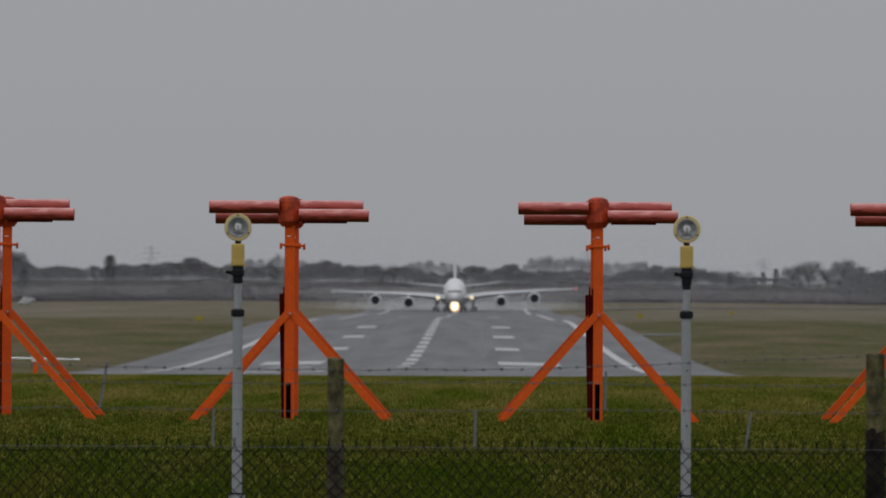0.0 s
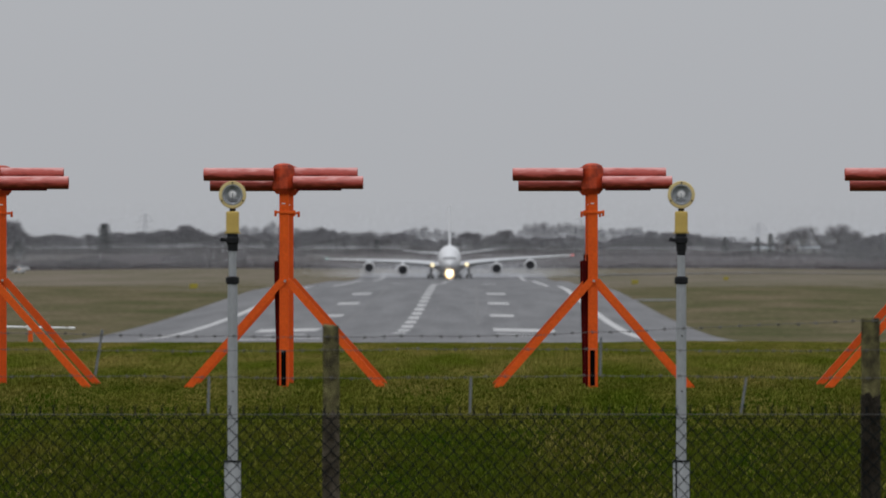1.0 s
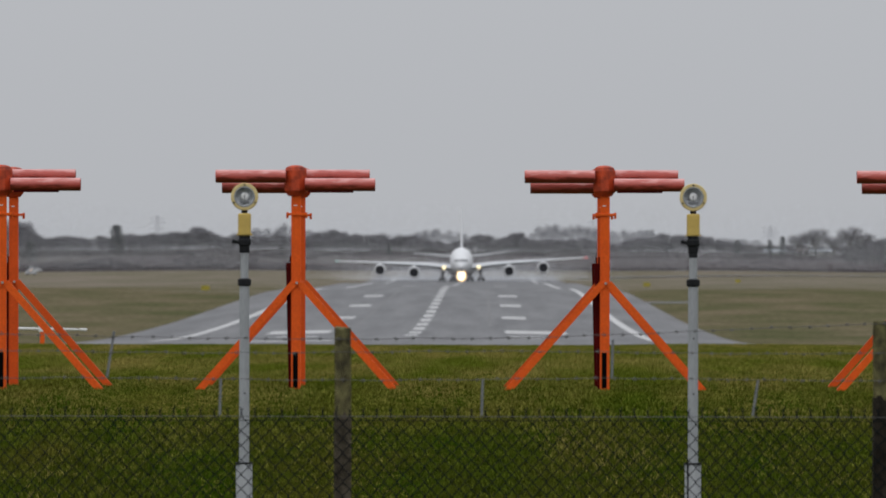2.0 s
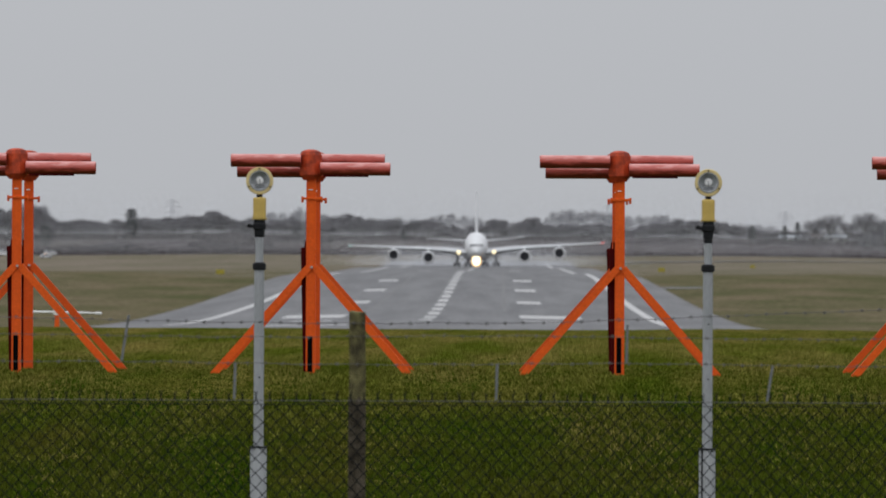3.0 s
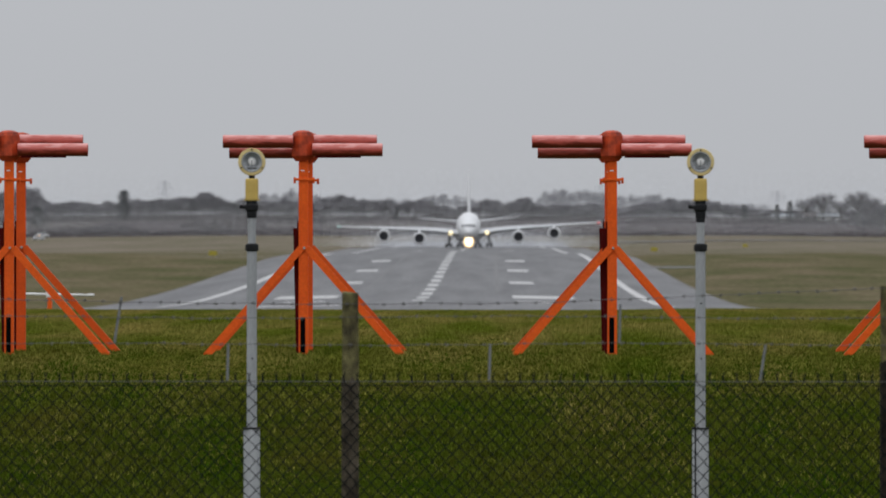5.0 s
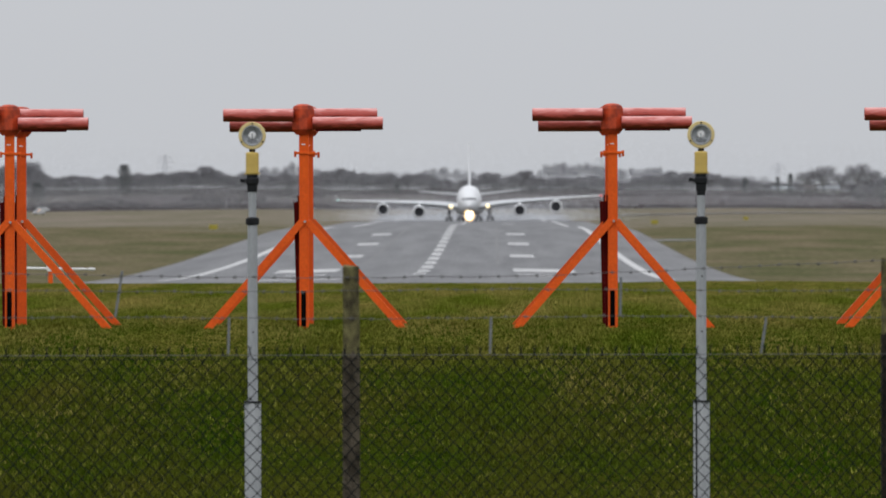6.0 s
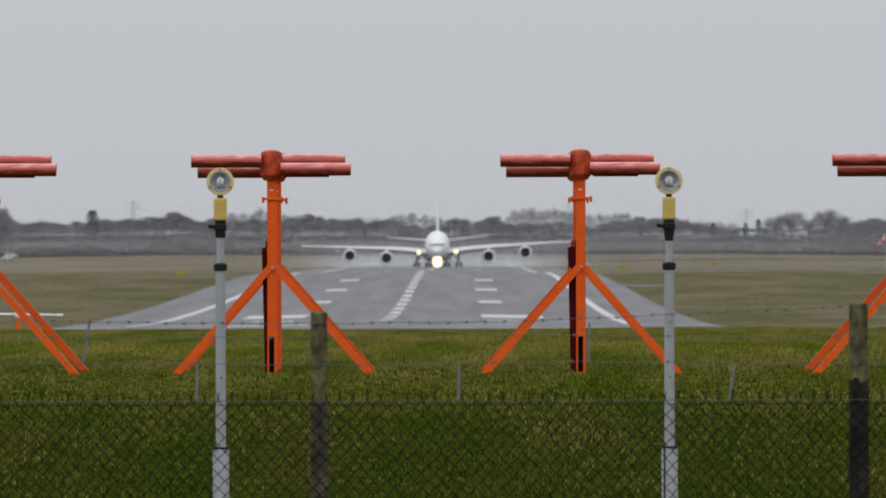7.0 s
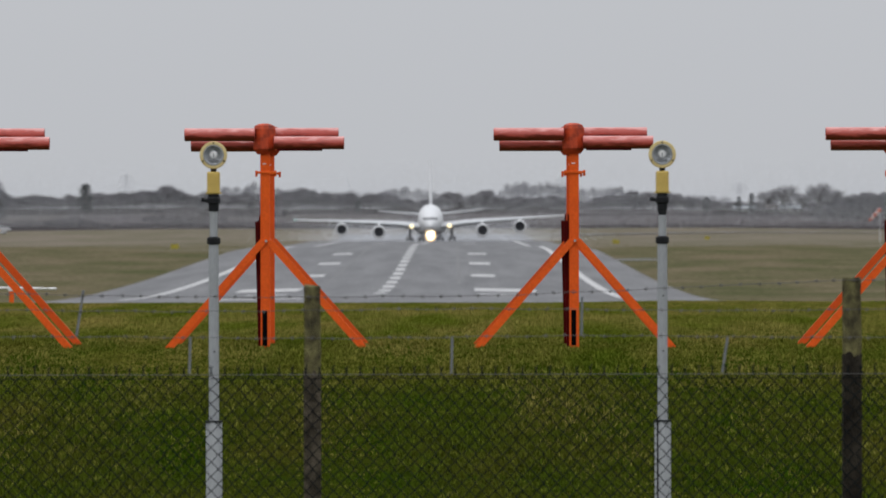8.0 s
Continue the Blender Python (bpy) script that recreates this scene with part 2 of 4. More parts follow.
def part(name, bm, mat, parent=None, label="", smooth=False):
    """One bmesh as one mesh object, under a thing where one is given."""
    me = bpy.data.meshes.new(name)
    bmesh.ops.recalc_face_normals(bm, faces=bm.faces)
    bm.to_mesh(me)
    bm.free()
    me.materials.append(mat)
    if smooth:
        for p in me.polygons:
            p.use_smooth = True
        me.set_sharp_from_angle(angle=radians(38))
    return put(new(name, me), parent, label)


def raw(name, verts, faces, mat, parent=None, label=""):
    me = bpy.data.meshes.new(name)
    me.from_pydata(verts, [], faces)
    me.update()
    me.materials.append(mat)
    return put(new(name, me), parent, label)


def thing(name, m, label, category, group=""):
    ob = new(name)
    ob.empty_display_size = 0.1
    ob.matrix_world = m
    return tagged(ob, label, category, group)


def box(bm, x0, x1, y0, y1, z0, z1, bevel=0.0):
    made = bmesh.ops.create_cube(bm, size=1.0, matrix=Matrix.Translation(((x0 + x1) / 2, (y0 + y1) / 2, (z0 + z1) / 2)) @ Matrix.Diagonal((x1 - x0, y1 - y0, z1 - z0, 1)))
    if bevel:
        edges = {e for v in made["verts"] for e in v.link_edges}
        bmesh.ops.bevel(bm, geom=list(edges), offset=bevel, segments=2, affect="EDGES", profile=0.6)
    return bm


def rod(bm, a, b, r0, r1=None, sides=12):
    """A tapered rod from a to b with closed ends."""
    a, b = Vector(a), Vector(b)
    way = b - a
    m = Matrix.Translation((a + b) / 2) @ way.to_track_quat("Z", "Y").to_matrix().to_4x4()
    bmesh.ops.create_cone(bm, cap_ends=True, segments=sides, radius1=r0, radius2=r0 if r1 is None else r1, depth=way.length, matrix=m)
    return bm


def turned(bm, profile, m, sides=24, ends=(True, True)):
    """A lathe shape about m's z axis: profile is a run of (radius, height); ends are closed where the radius is not nought."""
    rings = []
    for r, z in profile:
        rings.append([bm.verts.new(m @ Vector((r * math.cos(2 * math.pi * i / sides), r * math.sin(2 * math.pi * i / sides), z))) for i in range(sides)])
    for p, q in zip(rings, rings[1:]):
        for i in range(sides):
            bm.faces.new((p[i], p[(i + 1) % sides], q[(i + 1) % sides], q[i]))
    if ends[0]:
        bm.faces.new(rings[0][::-1])
    if ends[1]:
        bm.faces.new(rings[-1])
    return bm


def loft(bm, rings):
    loops = [[bm.verts.new(p) for p in ring] for ring in rings]
    k = len(loops[0])
    for p, q in zip(loops, loops[1:]):
        for i in range(k):
            bm.faces.new((p[i], p[(i + 1) % k], q[(i + 1) % k], q[i]))
    bm.faces.new(loops[0][::-1])
    bm.faces.new(loops[-1])
    return bm


# ---------------------------------------------------------------- the lie of the land
PROFILE = [(-3000, -0.6), (-400, -0.6), (0, -0.5), (25, -0.9), (50, -1.0), (60, -0.78), (95, -0.03), (120, -0.025), (148, -0.095), (190, -0.95), (330, -4.3), (520, -5.6), (700, -5.7),
           (780, -5.82), (845, -6.14), (912, -6.29), (985, -6.22), (1085, -5.97), (1236, -5.30), (1385, -4.61), (1530, -4.10), (1620, -4.06), (1800, -4.8), (2038, -5.12),
           (2363, -5.40), (2600, -6.25), (2840, -6.2), (3000, -5.4), (3250, -3.8), (3330, -2.9), (3500, 2.6), (3620, 4.0), (4000, 4.0), (4900, 0.0)]
PY = np.array([p[0] for p in PROFILE], float)
PZ = np.array([p[1] for p in PROFILE], float)
STEP = np.diff(PZ) / np.diff(PY)
SLOPE = np.zeros(len(PY))
for i in range(1, len(PY) - 1):
    if STEP[i - 1] * STEP[i] > 0:
        SLOPE[i] = 2 * STEP[i - 1] * STEP[i] / (STEP[i - 1] + STEP[i])


def land(y):
    """Height of the ground at a distance y, a smooth run through the levels above."""
    i = int(min(max(np.searchsorted(PY, y) - 1, 0), len(PY) - 2))
    h = PY[i + 1] - PY[i]
    t = (y - PY[i]) / h
    a, b = (1 + 2 * t) * (1 - t) ** 2, t * (1 - t) ** 2
    c, d = t * t * (3 - 2 * t), t * t * (t - 1)
    return float(a * PZ[i] + b * h * SLOPE[i] + c * PZ[i + 1] + d * h * SLOPE[i + 1])


def crown(x, y):
    """The runway's cross-fall: high along its centreline, low at its edges, and gone some way out in the grass."""
    d = abs(x - CENTRE)
    fall = 0.21 - 0.021 * d if d < 31 else -0.44 * max(0.0, 1 - (d - 31) / 40)
    return fall * min(1.0, max(0.0, (y - 350) / 300)) * min(1.0, max(0.0, (2300 - y) / 600))


def ground_at(x, y):
    """The land with its sideways swell, which leaves the runway strip to its cross-fall."""
    side = max(0.0, abs(x - CENTRE) - 45) / 60
    far = min(1.0, max(0.0, (y - 700) / 600))
    return land(y) + crown(x, y) + min(side, 1.0) * far * 0.9 * math.sin(x * 0.013 + y * 0.0021 + 1.0)


CENTRE = -6.8
STATIONS = [float(v) for v in (-3000, -1500, -800, *range(-400, 0, 50), *range(0, 200, 2), *range(200, 800, 12), *range(800, 3640, 10), *range(3640, 4901, 90))]


def build_ground():
    near = [CENTRE + s * d for s in (-1, 1) for d in (7, 15, 22, 28, 30.9, 38, 46, 54, 62, 71)] + [CENTRE]
    xs = [-3000, -1800, -1000, -600, -400, -300, -220] + sorted(near + [v for v in range(-160, 161, 8) if abs(v - CENTRE) > 75]) + [220, 300, 400, 600, 1000, 1800, 3000]
    # the sheet lies a little deeper under the pavement
    verts = [(x, y, ground_at(x, y) - (0.12 if abs(x - CENTRE) < 29 and 690 < y < 3060 else 0)) for y in STATIONS for x in xs]
    k = len(xs)
    faces = [(r * k + c, r * k + c + 1, (r + 1) * k + c + 1, (r + 1) * k + c) for r in range(len(STATIONS) - 1) for c in range(k - 1)]
    ob = raw("ground", verts, faces, SOIL)
    for m in (LAWN, FAR_SOIL, BANK, MEADOW, PALE_LAWN):
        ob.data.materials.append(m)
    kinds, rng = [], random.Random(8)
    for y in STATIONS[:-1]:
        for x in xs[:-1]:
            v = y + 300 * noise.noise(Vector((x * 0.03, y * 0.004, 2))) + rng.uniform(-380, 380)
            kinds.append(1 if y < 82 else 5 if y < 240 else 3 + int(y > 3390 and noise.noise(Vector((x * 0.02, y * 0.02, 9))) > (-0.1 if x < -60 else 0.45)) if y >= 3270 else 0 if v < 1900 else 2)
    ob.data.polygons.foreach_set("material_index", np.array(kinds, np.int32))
    tagged(ob, "rolling airfield turf with green and straw-brown patches", "ground", kind="structure")


def strip(name, edges, mat, lift, label, category, parent=None, ystart=800.0, yend=3000.0):
    """A sheet that follows the land and the cross-fall between two edges."""
    ys = sorted({ystart, yend, *[v for v in STATIONS if ystart < v < yend]})
    verts, faces = [], []
    lo, hi = edges
    xs = [lo, CENTRE, hi] if lo < CENTRE < hi else [lo, hi]
    k = len(xs)
    for y in ys:
        verts += [(x, y, land_between(y) + crown(x, y) + lift) for x in xs]
    for i in range(len(ys) - 1):
        faces += [(k * i + c, k * i + c + 1, k * i + c + k + 1, k * i + c + k) for c in range(k - 1)]
    ob = raw(name, verts, faces, mat, parent)
    if category:
        tagged(ob, label, category, kind="structure")
    return ob


def land_between(y):
    """The height of the ground sheet itself, straight between its stations."""
    i = int(min(max(np.searchsorted(STATIONS, y) - 1, 0), len(STATIONS) - 2))
    a, b = STATIONS[i], STATIONS[i + 1]
    return land(a) + (land(b) - land(a)) * (y - a) / (b - a)


def build_runway():
    road = strip("runway", (CENTRE - 30.4, CENTRE + 30.9), ASPHALT, 0.03, "damp grey asphalt runway with white markings", "runway", ystart=700, yend=3050)
    for s in (-1, 1):
        strip("edge_line", (CENTRE + s * 22.5 - 0.5, CENTRE + s * 22.5 + 0.5), PAINT, 0.06, "", "", road, ystart=790, yend=3020)
        strip("joint_seam", (CENTRE + s * 7.4 - 0.2, CENTRE + s * 7.4 + 0.2), SEAM, 0.05, "", "", road, ystart=980, yend=1560)
        for y, length, inner, outer in ((915, 36, 8.9, 15.2), (845, 14, 9.0, 12.8), (1085, 27, 8.9, 11.8), (1236, 27, 8.9, 11.8), (1385, 28, 8.9, 11.8), (2035, 25, 8.9, 11.8)):
            a, b = sorted((CENTRE + s * inner, CENTRE + s * outer))
            strip("touchdown_bar", (a, b), PAINT, 0.06, "", "", road, ystart=y - length / 2, yend=y + length / 2)
    strip("threshold_bar", (CENTRE - 13.4, CENTRE - 6.2), PAINT, 0.06, "", "", road, ystart=757, yend=767)
    ys = [v for v in STATIONS if 1320 <= v <= 1340]
    stub = raw("taxiway", [(x, v, ground_at(x, v) + 0.035) for v in ys for x in (23.0, 27.0, 31.5)], [(3 * i + c, 3 * i + c + 1, 3 * i + c + 4, 3 * i + c + 3) for i in range(len(ys) - 1) for c in (0, 1)], ASPHALT)
    tagged(stub, "short grey asphalt turn-off beside the runway", "taxiway", kind="structure")
    xs = [30.0 + 8 * k for k in range(26)]
    k = len(xs)
    verts = [(x, v + (x - 30) * 0.45, ground_at(x, v + (x - 30) * 0.45) + 0.25) for v in (2976.0, 2990.0, 3004.0) for x in xs]
    road2 = raw("perimeter_road", verts, [(k * i + c, k * i + c + 1, k * i + c + k + 1, k * i + c + k) for i in range(2) for c in range(k - 1)], ASPHALT)
    tagged(road2, "narrow dark perimeter road across the far field", "road", kind="structure")
    y = 815.0
    while y < 3000:
        strip("centreline_dash", (CENTRE - 0.6, CENTRE + 0.6), PAINT, 0.06, "", "", road, ystart=y, yend=y + 30)
        y += 52
    return road


build_ground()
build_runway()


# ---------------------------------------------------------------- grass in front
def build_grass():
    rng = np.random.default_rng(4)
    count = 220000
    y = 56 + (157 - 56) * rng.random(count) ** 0.8
    half = y * 0.058 + 0.6
    x = (rng.random(count) * 2 - 1) * half
    patch = np.array([noise.noise(Vector((a * 0.5, b * 0.09, 3))) for a, b in zip(x, y)])
    z = np.array([land_between(v) for v in y])
    high = (0.016 + 0.024 * rng.random(count)) * (1 + 0.8 * patch)
    verts, faces = [], []
    for blade in range(4):
        turn = rng.random(count) * 2 * math.pi
        lean = (0.2 + 1.3 * rng.random(count)) * high
        bx, by = x + rng.normal(0, 0.03, count), y + rng.normal(0, 0.05, count)
        wide = 0.003 + 0.0045 * rng.random(count)
        h = high * (0.7 + 0.6 * rng.random(count))
        a = np.stack([bx - wide, by, z - 0.01], 1)
        b = np.stack([bx + wide, by, z - 0.01], 1)
        c = np.stack([bx + lean * np.cos(turn), by + lean * np.sin(turn), z + h], 1)
        verts.append(np.stack([a, b, c], 1).reshape(-1, 3))
    verts = np.concatenate(verts)
    me = bpy.data.meshes.new("grass")
    n = len(verts)
    me.vertices.add(n)
    me.vertices.foreach_set("co", verts.ravel())
    me.loops.add(n)
    me.loops.foreach_set("vertex_index", np.arange(n, dtype=np.int32))
    me.polygons.add(n // 3)
    me.polygons.foreach_set("loop_start", np.arange(0, n, 3, dtype=np.int32))
    # yellower turf towards the crest; nearer turf is also darkened for lens vignetting
    pale_mask = (rng.random(count) < np.clip((y - 68) / 50, 0.08, 0.92)).astype(np.int32)
    me.update(calc_edges=True)
    me.materials.append(BLADE)
    me.materials.append(PALE_BLADE)
    me.polygons.foreach_set("material_index", np.tile(pale_mask, 4))
    tagged(new("grass", me), "short rough green grass with yellowed tufts", "grass", kind="stuff")


build_grass()


# ---------------------------------------------------------------- localizer antennas
def leg(bm, s, y):
    """An angle-iron brace from the post down to the ground at one side."""
    foot, top = Vector((s * 1.01, y, 0.0)), Vector((s * 0.03, y, 1.11))
    way = (top - foot).normalized()
    across = Vector((-way.z, 0, way.x)) * s
    w = 0.037
    for p0, p1, d0, d1 in ((-w, w, -0.004, 0.004), (-w, -w + 0.012, 0.004, 0.07)):
        ring = []
        for base in (foot - way * 0.05, top):
            ring.append([base + across * p + Vector((0, d, 0)) for p, d in ((p0, d0), (p1, d0), (p1, d1), (p0, d1))])
        loft(bm, ring)
    return bm


def antenna(m, aerial, label):
    t = thing("localizer_antenna", m, label, "antenna", "localizer array")
    paint = ORANGE if aerial else SHADED_ORANGE
    bm = bmesh.new()
    box(bm, -0.055, 0.038, -0.05, 0.05, -0.05, 2.06, 0.006)
    for s in (-1, 1):
        box(bm, -0.0085 + s * 0.0465 - 0.004, -0.0085 + s * 0.0465 + 0.004, -0.056, 0.03, -0.02, 2.05, 0.002)
    part("post", bm, paint, t)
    if aerial:
        # solid black block stands in for the shaded inside of the opening
        part("slot", box(bmesh.new(), -0.040, 0.012, -0.0585, -0.045, 0.0, 0.375, 0.003), SLOT, t, "black cable opening at the foot of the post")
    bm = bmesh.new()
    loft(bm, [[(-0.118 + 0.03 * (1.32 - z) / 1.32, 0.03, z), (-0.060, 0.03, z), (-0.060, 0.12, z), (-0.118 + 0.03 * (1.32 - z) / 1.32, 0.12, z)] for z in (-0.02, 0.66, 1.32)])
    box(bm, -0.078, -0.060, 0.02, 0.10, 1.30, 1.39, 0.004)
    part("cable_duct", bm, ORANGE_SHADE, t, "dark red cable duct")
    for s in (-1, 1):
        part("leg", leg(bmesh.new(), s, -0.06), paint, t)
    bm = bmesh.new()
    box(bm, -0.105, 0.105, -0.065, 0.065, 1.825, 1.85, 0.004)
    for s in (-1, 1):
        rod(bm, (s * 0.1, -0.03, 1.795), (s * 0.1, -0.03, 1.858), 0.013, sides=8)
    part("collar", bm, paint, t)
    rod(bm := bmesh.new(), (0, -0.085, 1.11), (0, -0.045, 1.11), 0.014, sides=10)
    part("bolt", bm, STEEL, t)
    part("name_plate", box(bmesh.new(), -0.035, 0.005, -0.056, -0.049, 1.925, 1.935), WHITE, t)
    # the domed cap with its chamfered underside
    bm = bmesh.new()
    rings = []
    for z, w, d in ((2.03, 0.075, 0.07), (2.075, 0.112, 0.11), (2.09, 0.118, 0.12), (2.30, 0.116, 0.12), (2.335, 0.098, 0.11), (2.352, 0.06, 0.07), (2.358, 0.02, 0.02)):
        corner = 0.35
        ring = []
        for cx, cy in ((1, -corner), (1, corner), (corner, 1), (-corner, 1), (-1, corner), (-1, -corner), (-corner, -1), (corner, -1)):
            ring.append((cx * w - 0.015, cy * d, z))
        rings.append(ring)
    cap = part("cap", loft(bm, rings), RED_CAP, t, "weathered red cap")
    if aerial:
        for s, z, y, far in ((-1, 2.238, -0.09, 0.852), (1, 2.150, -0.09, 0.852), (-1, 2.126, 0.11, 0.79), (1, 2.246, 0.11, 0.79)):
            r = 0.069 if y < 0 else 0.066
            bm = bmesh.new()
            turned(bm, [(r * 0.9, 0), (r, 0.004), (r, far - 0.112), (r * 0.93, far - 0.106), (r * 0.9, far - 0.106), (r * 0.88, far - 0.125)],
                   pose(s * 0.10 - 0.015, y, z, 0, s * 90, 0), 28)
            part("dipole_tube", bm, RED_TUBE, t, "grimy red tube with light and shade in its colour", smooth=True)
        bm = bmesh.new()
        box(bm, 0.12, 0.60, -0.12, -0.06, 2.066, 2.086, 0.004)
        part("balun_strip", bm, ORANGE_SHADE, t)
    return t


for x, y in ((-1.99, 95.0), (1.283, 95.0), (-5.11, 95.0), (4.80, 95.0)):
    antenna(pose(x, y, land(y) + 0.03), True, "bright orange antenna mast with horizontal red dipole tubes")
    antenna(pose(x, y + 2.4, land(y + 2.4) + 0.03), False, "orange support mast with red cap behind an antenna")


# ---------------------------------------------------------------- approach lights
def approach_light(m, label, cabled):
    t = thing("approach_light", m, label, "runway light", "approach lights")
    top = 2.565
    part("sleeve", turned(bmesh.new(), [(0.055, -0.1), (0.055, 0.77), (0.052, 0.785), (0.03, 0.785)], pose(0, 0, 0), 20), GALV, t, "wide grey base sleeve", True)
    part("clamp", box(bmesh.new(), -0.0585, 0.0585, -0.0585, 0.0585, 0.778, 0.788, 0.003), BLACK, t)
    part("pole", turned(bmesh.new(), [(0.034, 0.78), (0.033, 1.98), (0.02, 1.985)], pose(0, 0, 0), 18), GALV, t, "", True)
    part("joint", turned(bmesh.new(), [(0.030, 1.965), (0.045, 1.975), (0.045, 2.01), (0.030, 2.02)], pose(0, 0, 0), 18), BLACK, t, "black joint ring")
    part("upper_pole", turned(bmesh.new(), [(0.026, 1.99), (0.026, 2.22)], pose(0, 0, 0), 16), GALV, t, "", True)
    bm = bmesh.new()
    turned(bm, [(0.030, 2.19), (0.034, 2.20), (0.034, 2.235), (0.044, 2.245), (0.044, 2.275), (0.036, 2.285), (0.036, 2.305)], pose(0, 0, 0), 18)
    rod(bm, (-0.03, -0.01, 2.26), (-0.082, -0.01, 2.268), 0.010, 0.014, 8)
    part("coupling", bm, BLACK, t, "black quick-release coupling")
    bm = bmesh.new()
    box(bm, -0.043, 0.043, -0.04, 0.04, 2.305, 2.455, 0.012)
    box(bm, -0.052, 0.052, -0.012, 0.012, 2.305, 2.318, 0.003)
    part("housing", bm, YELLOW, t, "yellow transformer housing")
    part("neck", turned(bmesh.new(), [(0.012, 2.45), (0.022, 2.462), (0.016, 2.49), (0.02, 2.5)], pose(0, 0, 0), 12), BLACK, t)
    if cabled:
        # ring added to show a dark stain on the pole, not a separate fitting
        part("stain_ring", turned(bmesh.new(), [(0.0262, 2.16), (0.0275, 2.17), (0.0295, 2.19), (0.0265, 2.195)], pose(0, 0, 0), 16), BLACK, t, "dark ring added for the stain under the coupling", True)
        part("cable", rod(bmesh.new(), (-0.035, -0.047, -0.05), (-0.035, -0.047, 0.80), 0.005, sides=8), BLACK, t, "thin black cable down the base sleeve")
    # black discs stand in for small dark holes in the pole
    for z in (1.25, 1.62):
        part("hole_mark", rod(bmesh.new(), (0.004, -0.033, z), (0.004, -0.037, z), 0.006, sides=8), BLACK, t)
    head = pose(0, 0, top, 90 - 3, 0, 0)
    lamp = part("lamp_head", turned(bmesh.new(), [(0.03, -0.13), (0.06, -0.10), (0.082, -0.03), (0.092, 0.0), (0.092, 0.014), (0.088, 0.02), (0.069, 0.02), (0.069, -0.03)], head, 36, (True, False)), RIM, t, "round pale yellow lamp rim")
    part("reflector", turned(bmesh.new(), [(0.068, 0.012), (0.064, -0.004), (0.052, -0.024), (0.036, -0.036), (0.016, -0.042)], head, 32, (False, True)), REFLECTOR, lamp, "bright curved reflector", True)
    part("lens_ring", turned(bmesh.new(), [(0.0705, 0.012), (0.0705, 0.022), (0.0625, 0.022), (0.061, 0.012)], head, 32, (False, False)), GEAR_GREY, lamp, "grey seal round the lens")
    bm = bmesh.new()
    turned(bm, [(0.027, -0.034), (0.027, -0.010), (0.022, -0.004), (0.008, 0.0)], head @ pose(0, 0.004, 0), 18)
    part("bulb_shield", bm, BULB, lamp, "pale bulb shield")
    bm = bmesh.new()
    box(bm, -0.034, 0.034, -0.038, -0.026, -0.03, -0.012, 0.004)
    box(bm, -0.004, 0.004, -0.028, 0.014, -0.004, 0.003, 0.001)
    bm.transform(head)
    part("bulb_holder", bm, GEAR_GREY, lamp, "grey bulb holder")
    for k in range(3):
        a = radians(90 + 120 * k)
        rod(bm := bmesh.new(), head @ Vector((0.081 * math.cos(a), 0.081 * math.sin(a), 0.015)), head @ Vector((0.081 * math.cos(a), 0.081 * math.sin(a), 0.026)), 0.006, sides=8)
        part("clip", bm, BLACK, lamp)
    return t


for x in (-1.608, 1.396):
    approach_light(pose(x, 60, land(60)), "round yellow-rimmed approach light on a grey pole" + (" with black cable" if x > 0 else ""), x > 0)


# ---------------------------------------------------------------- boundary fence
FENCE_Y = 50.0
FENCE_Z = land(FENCE_Y)


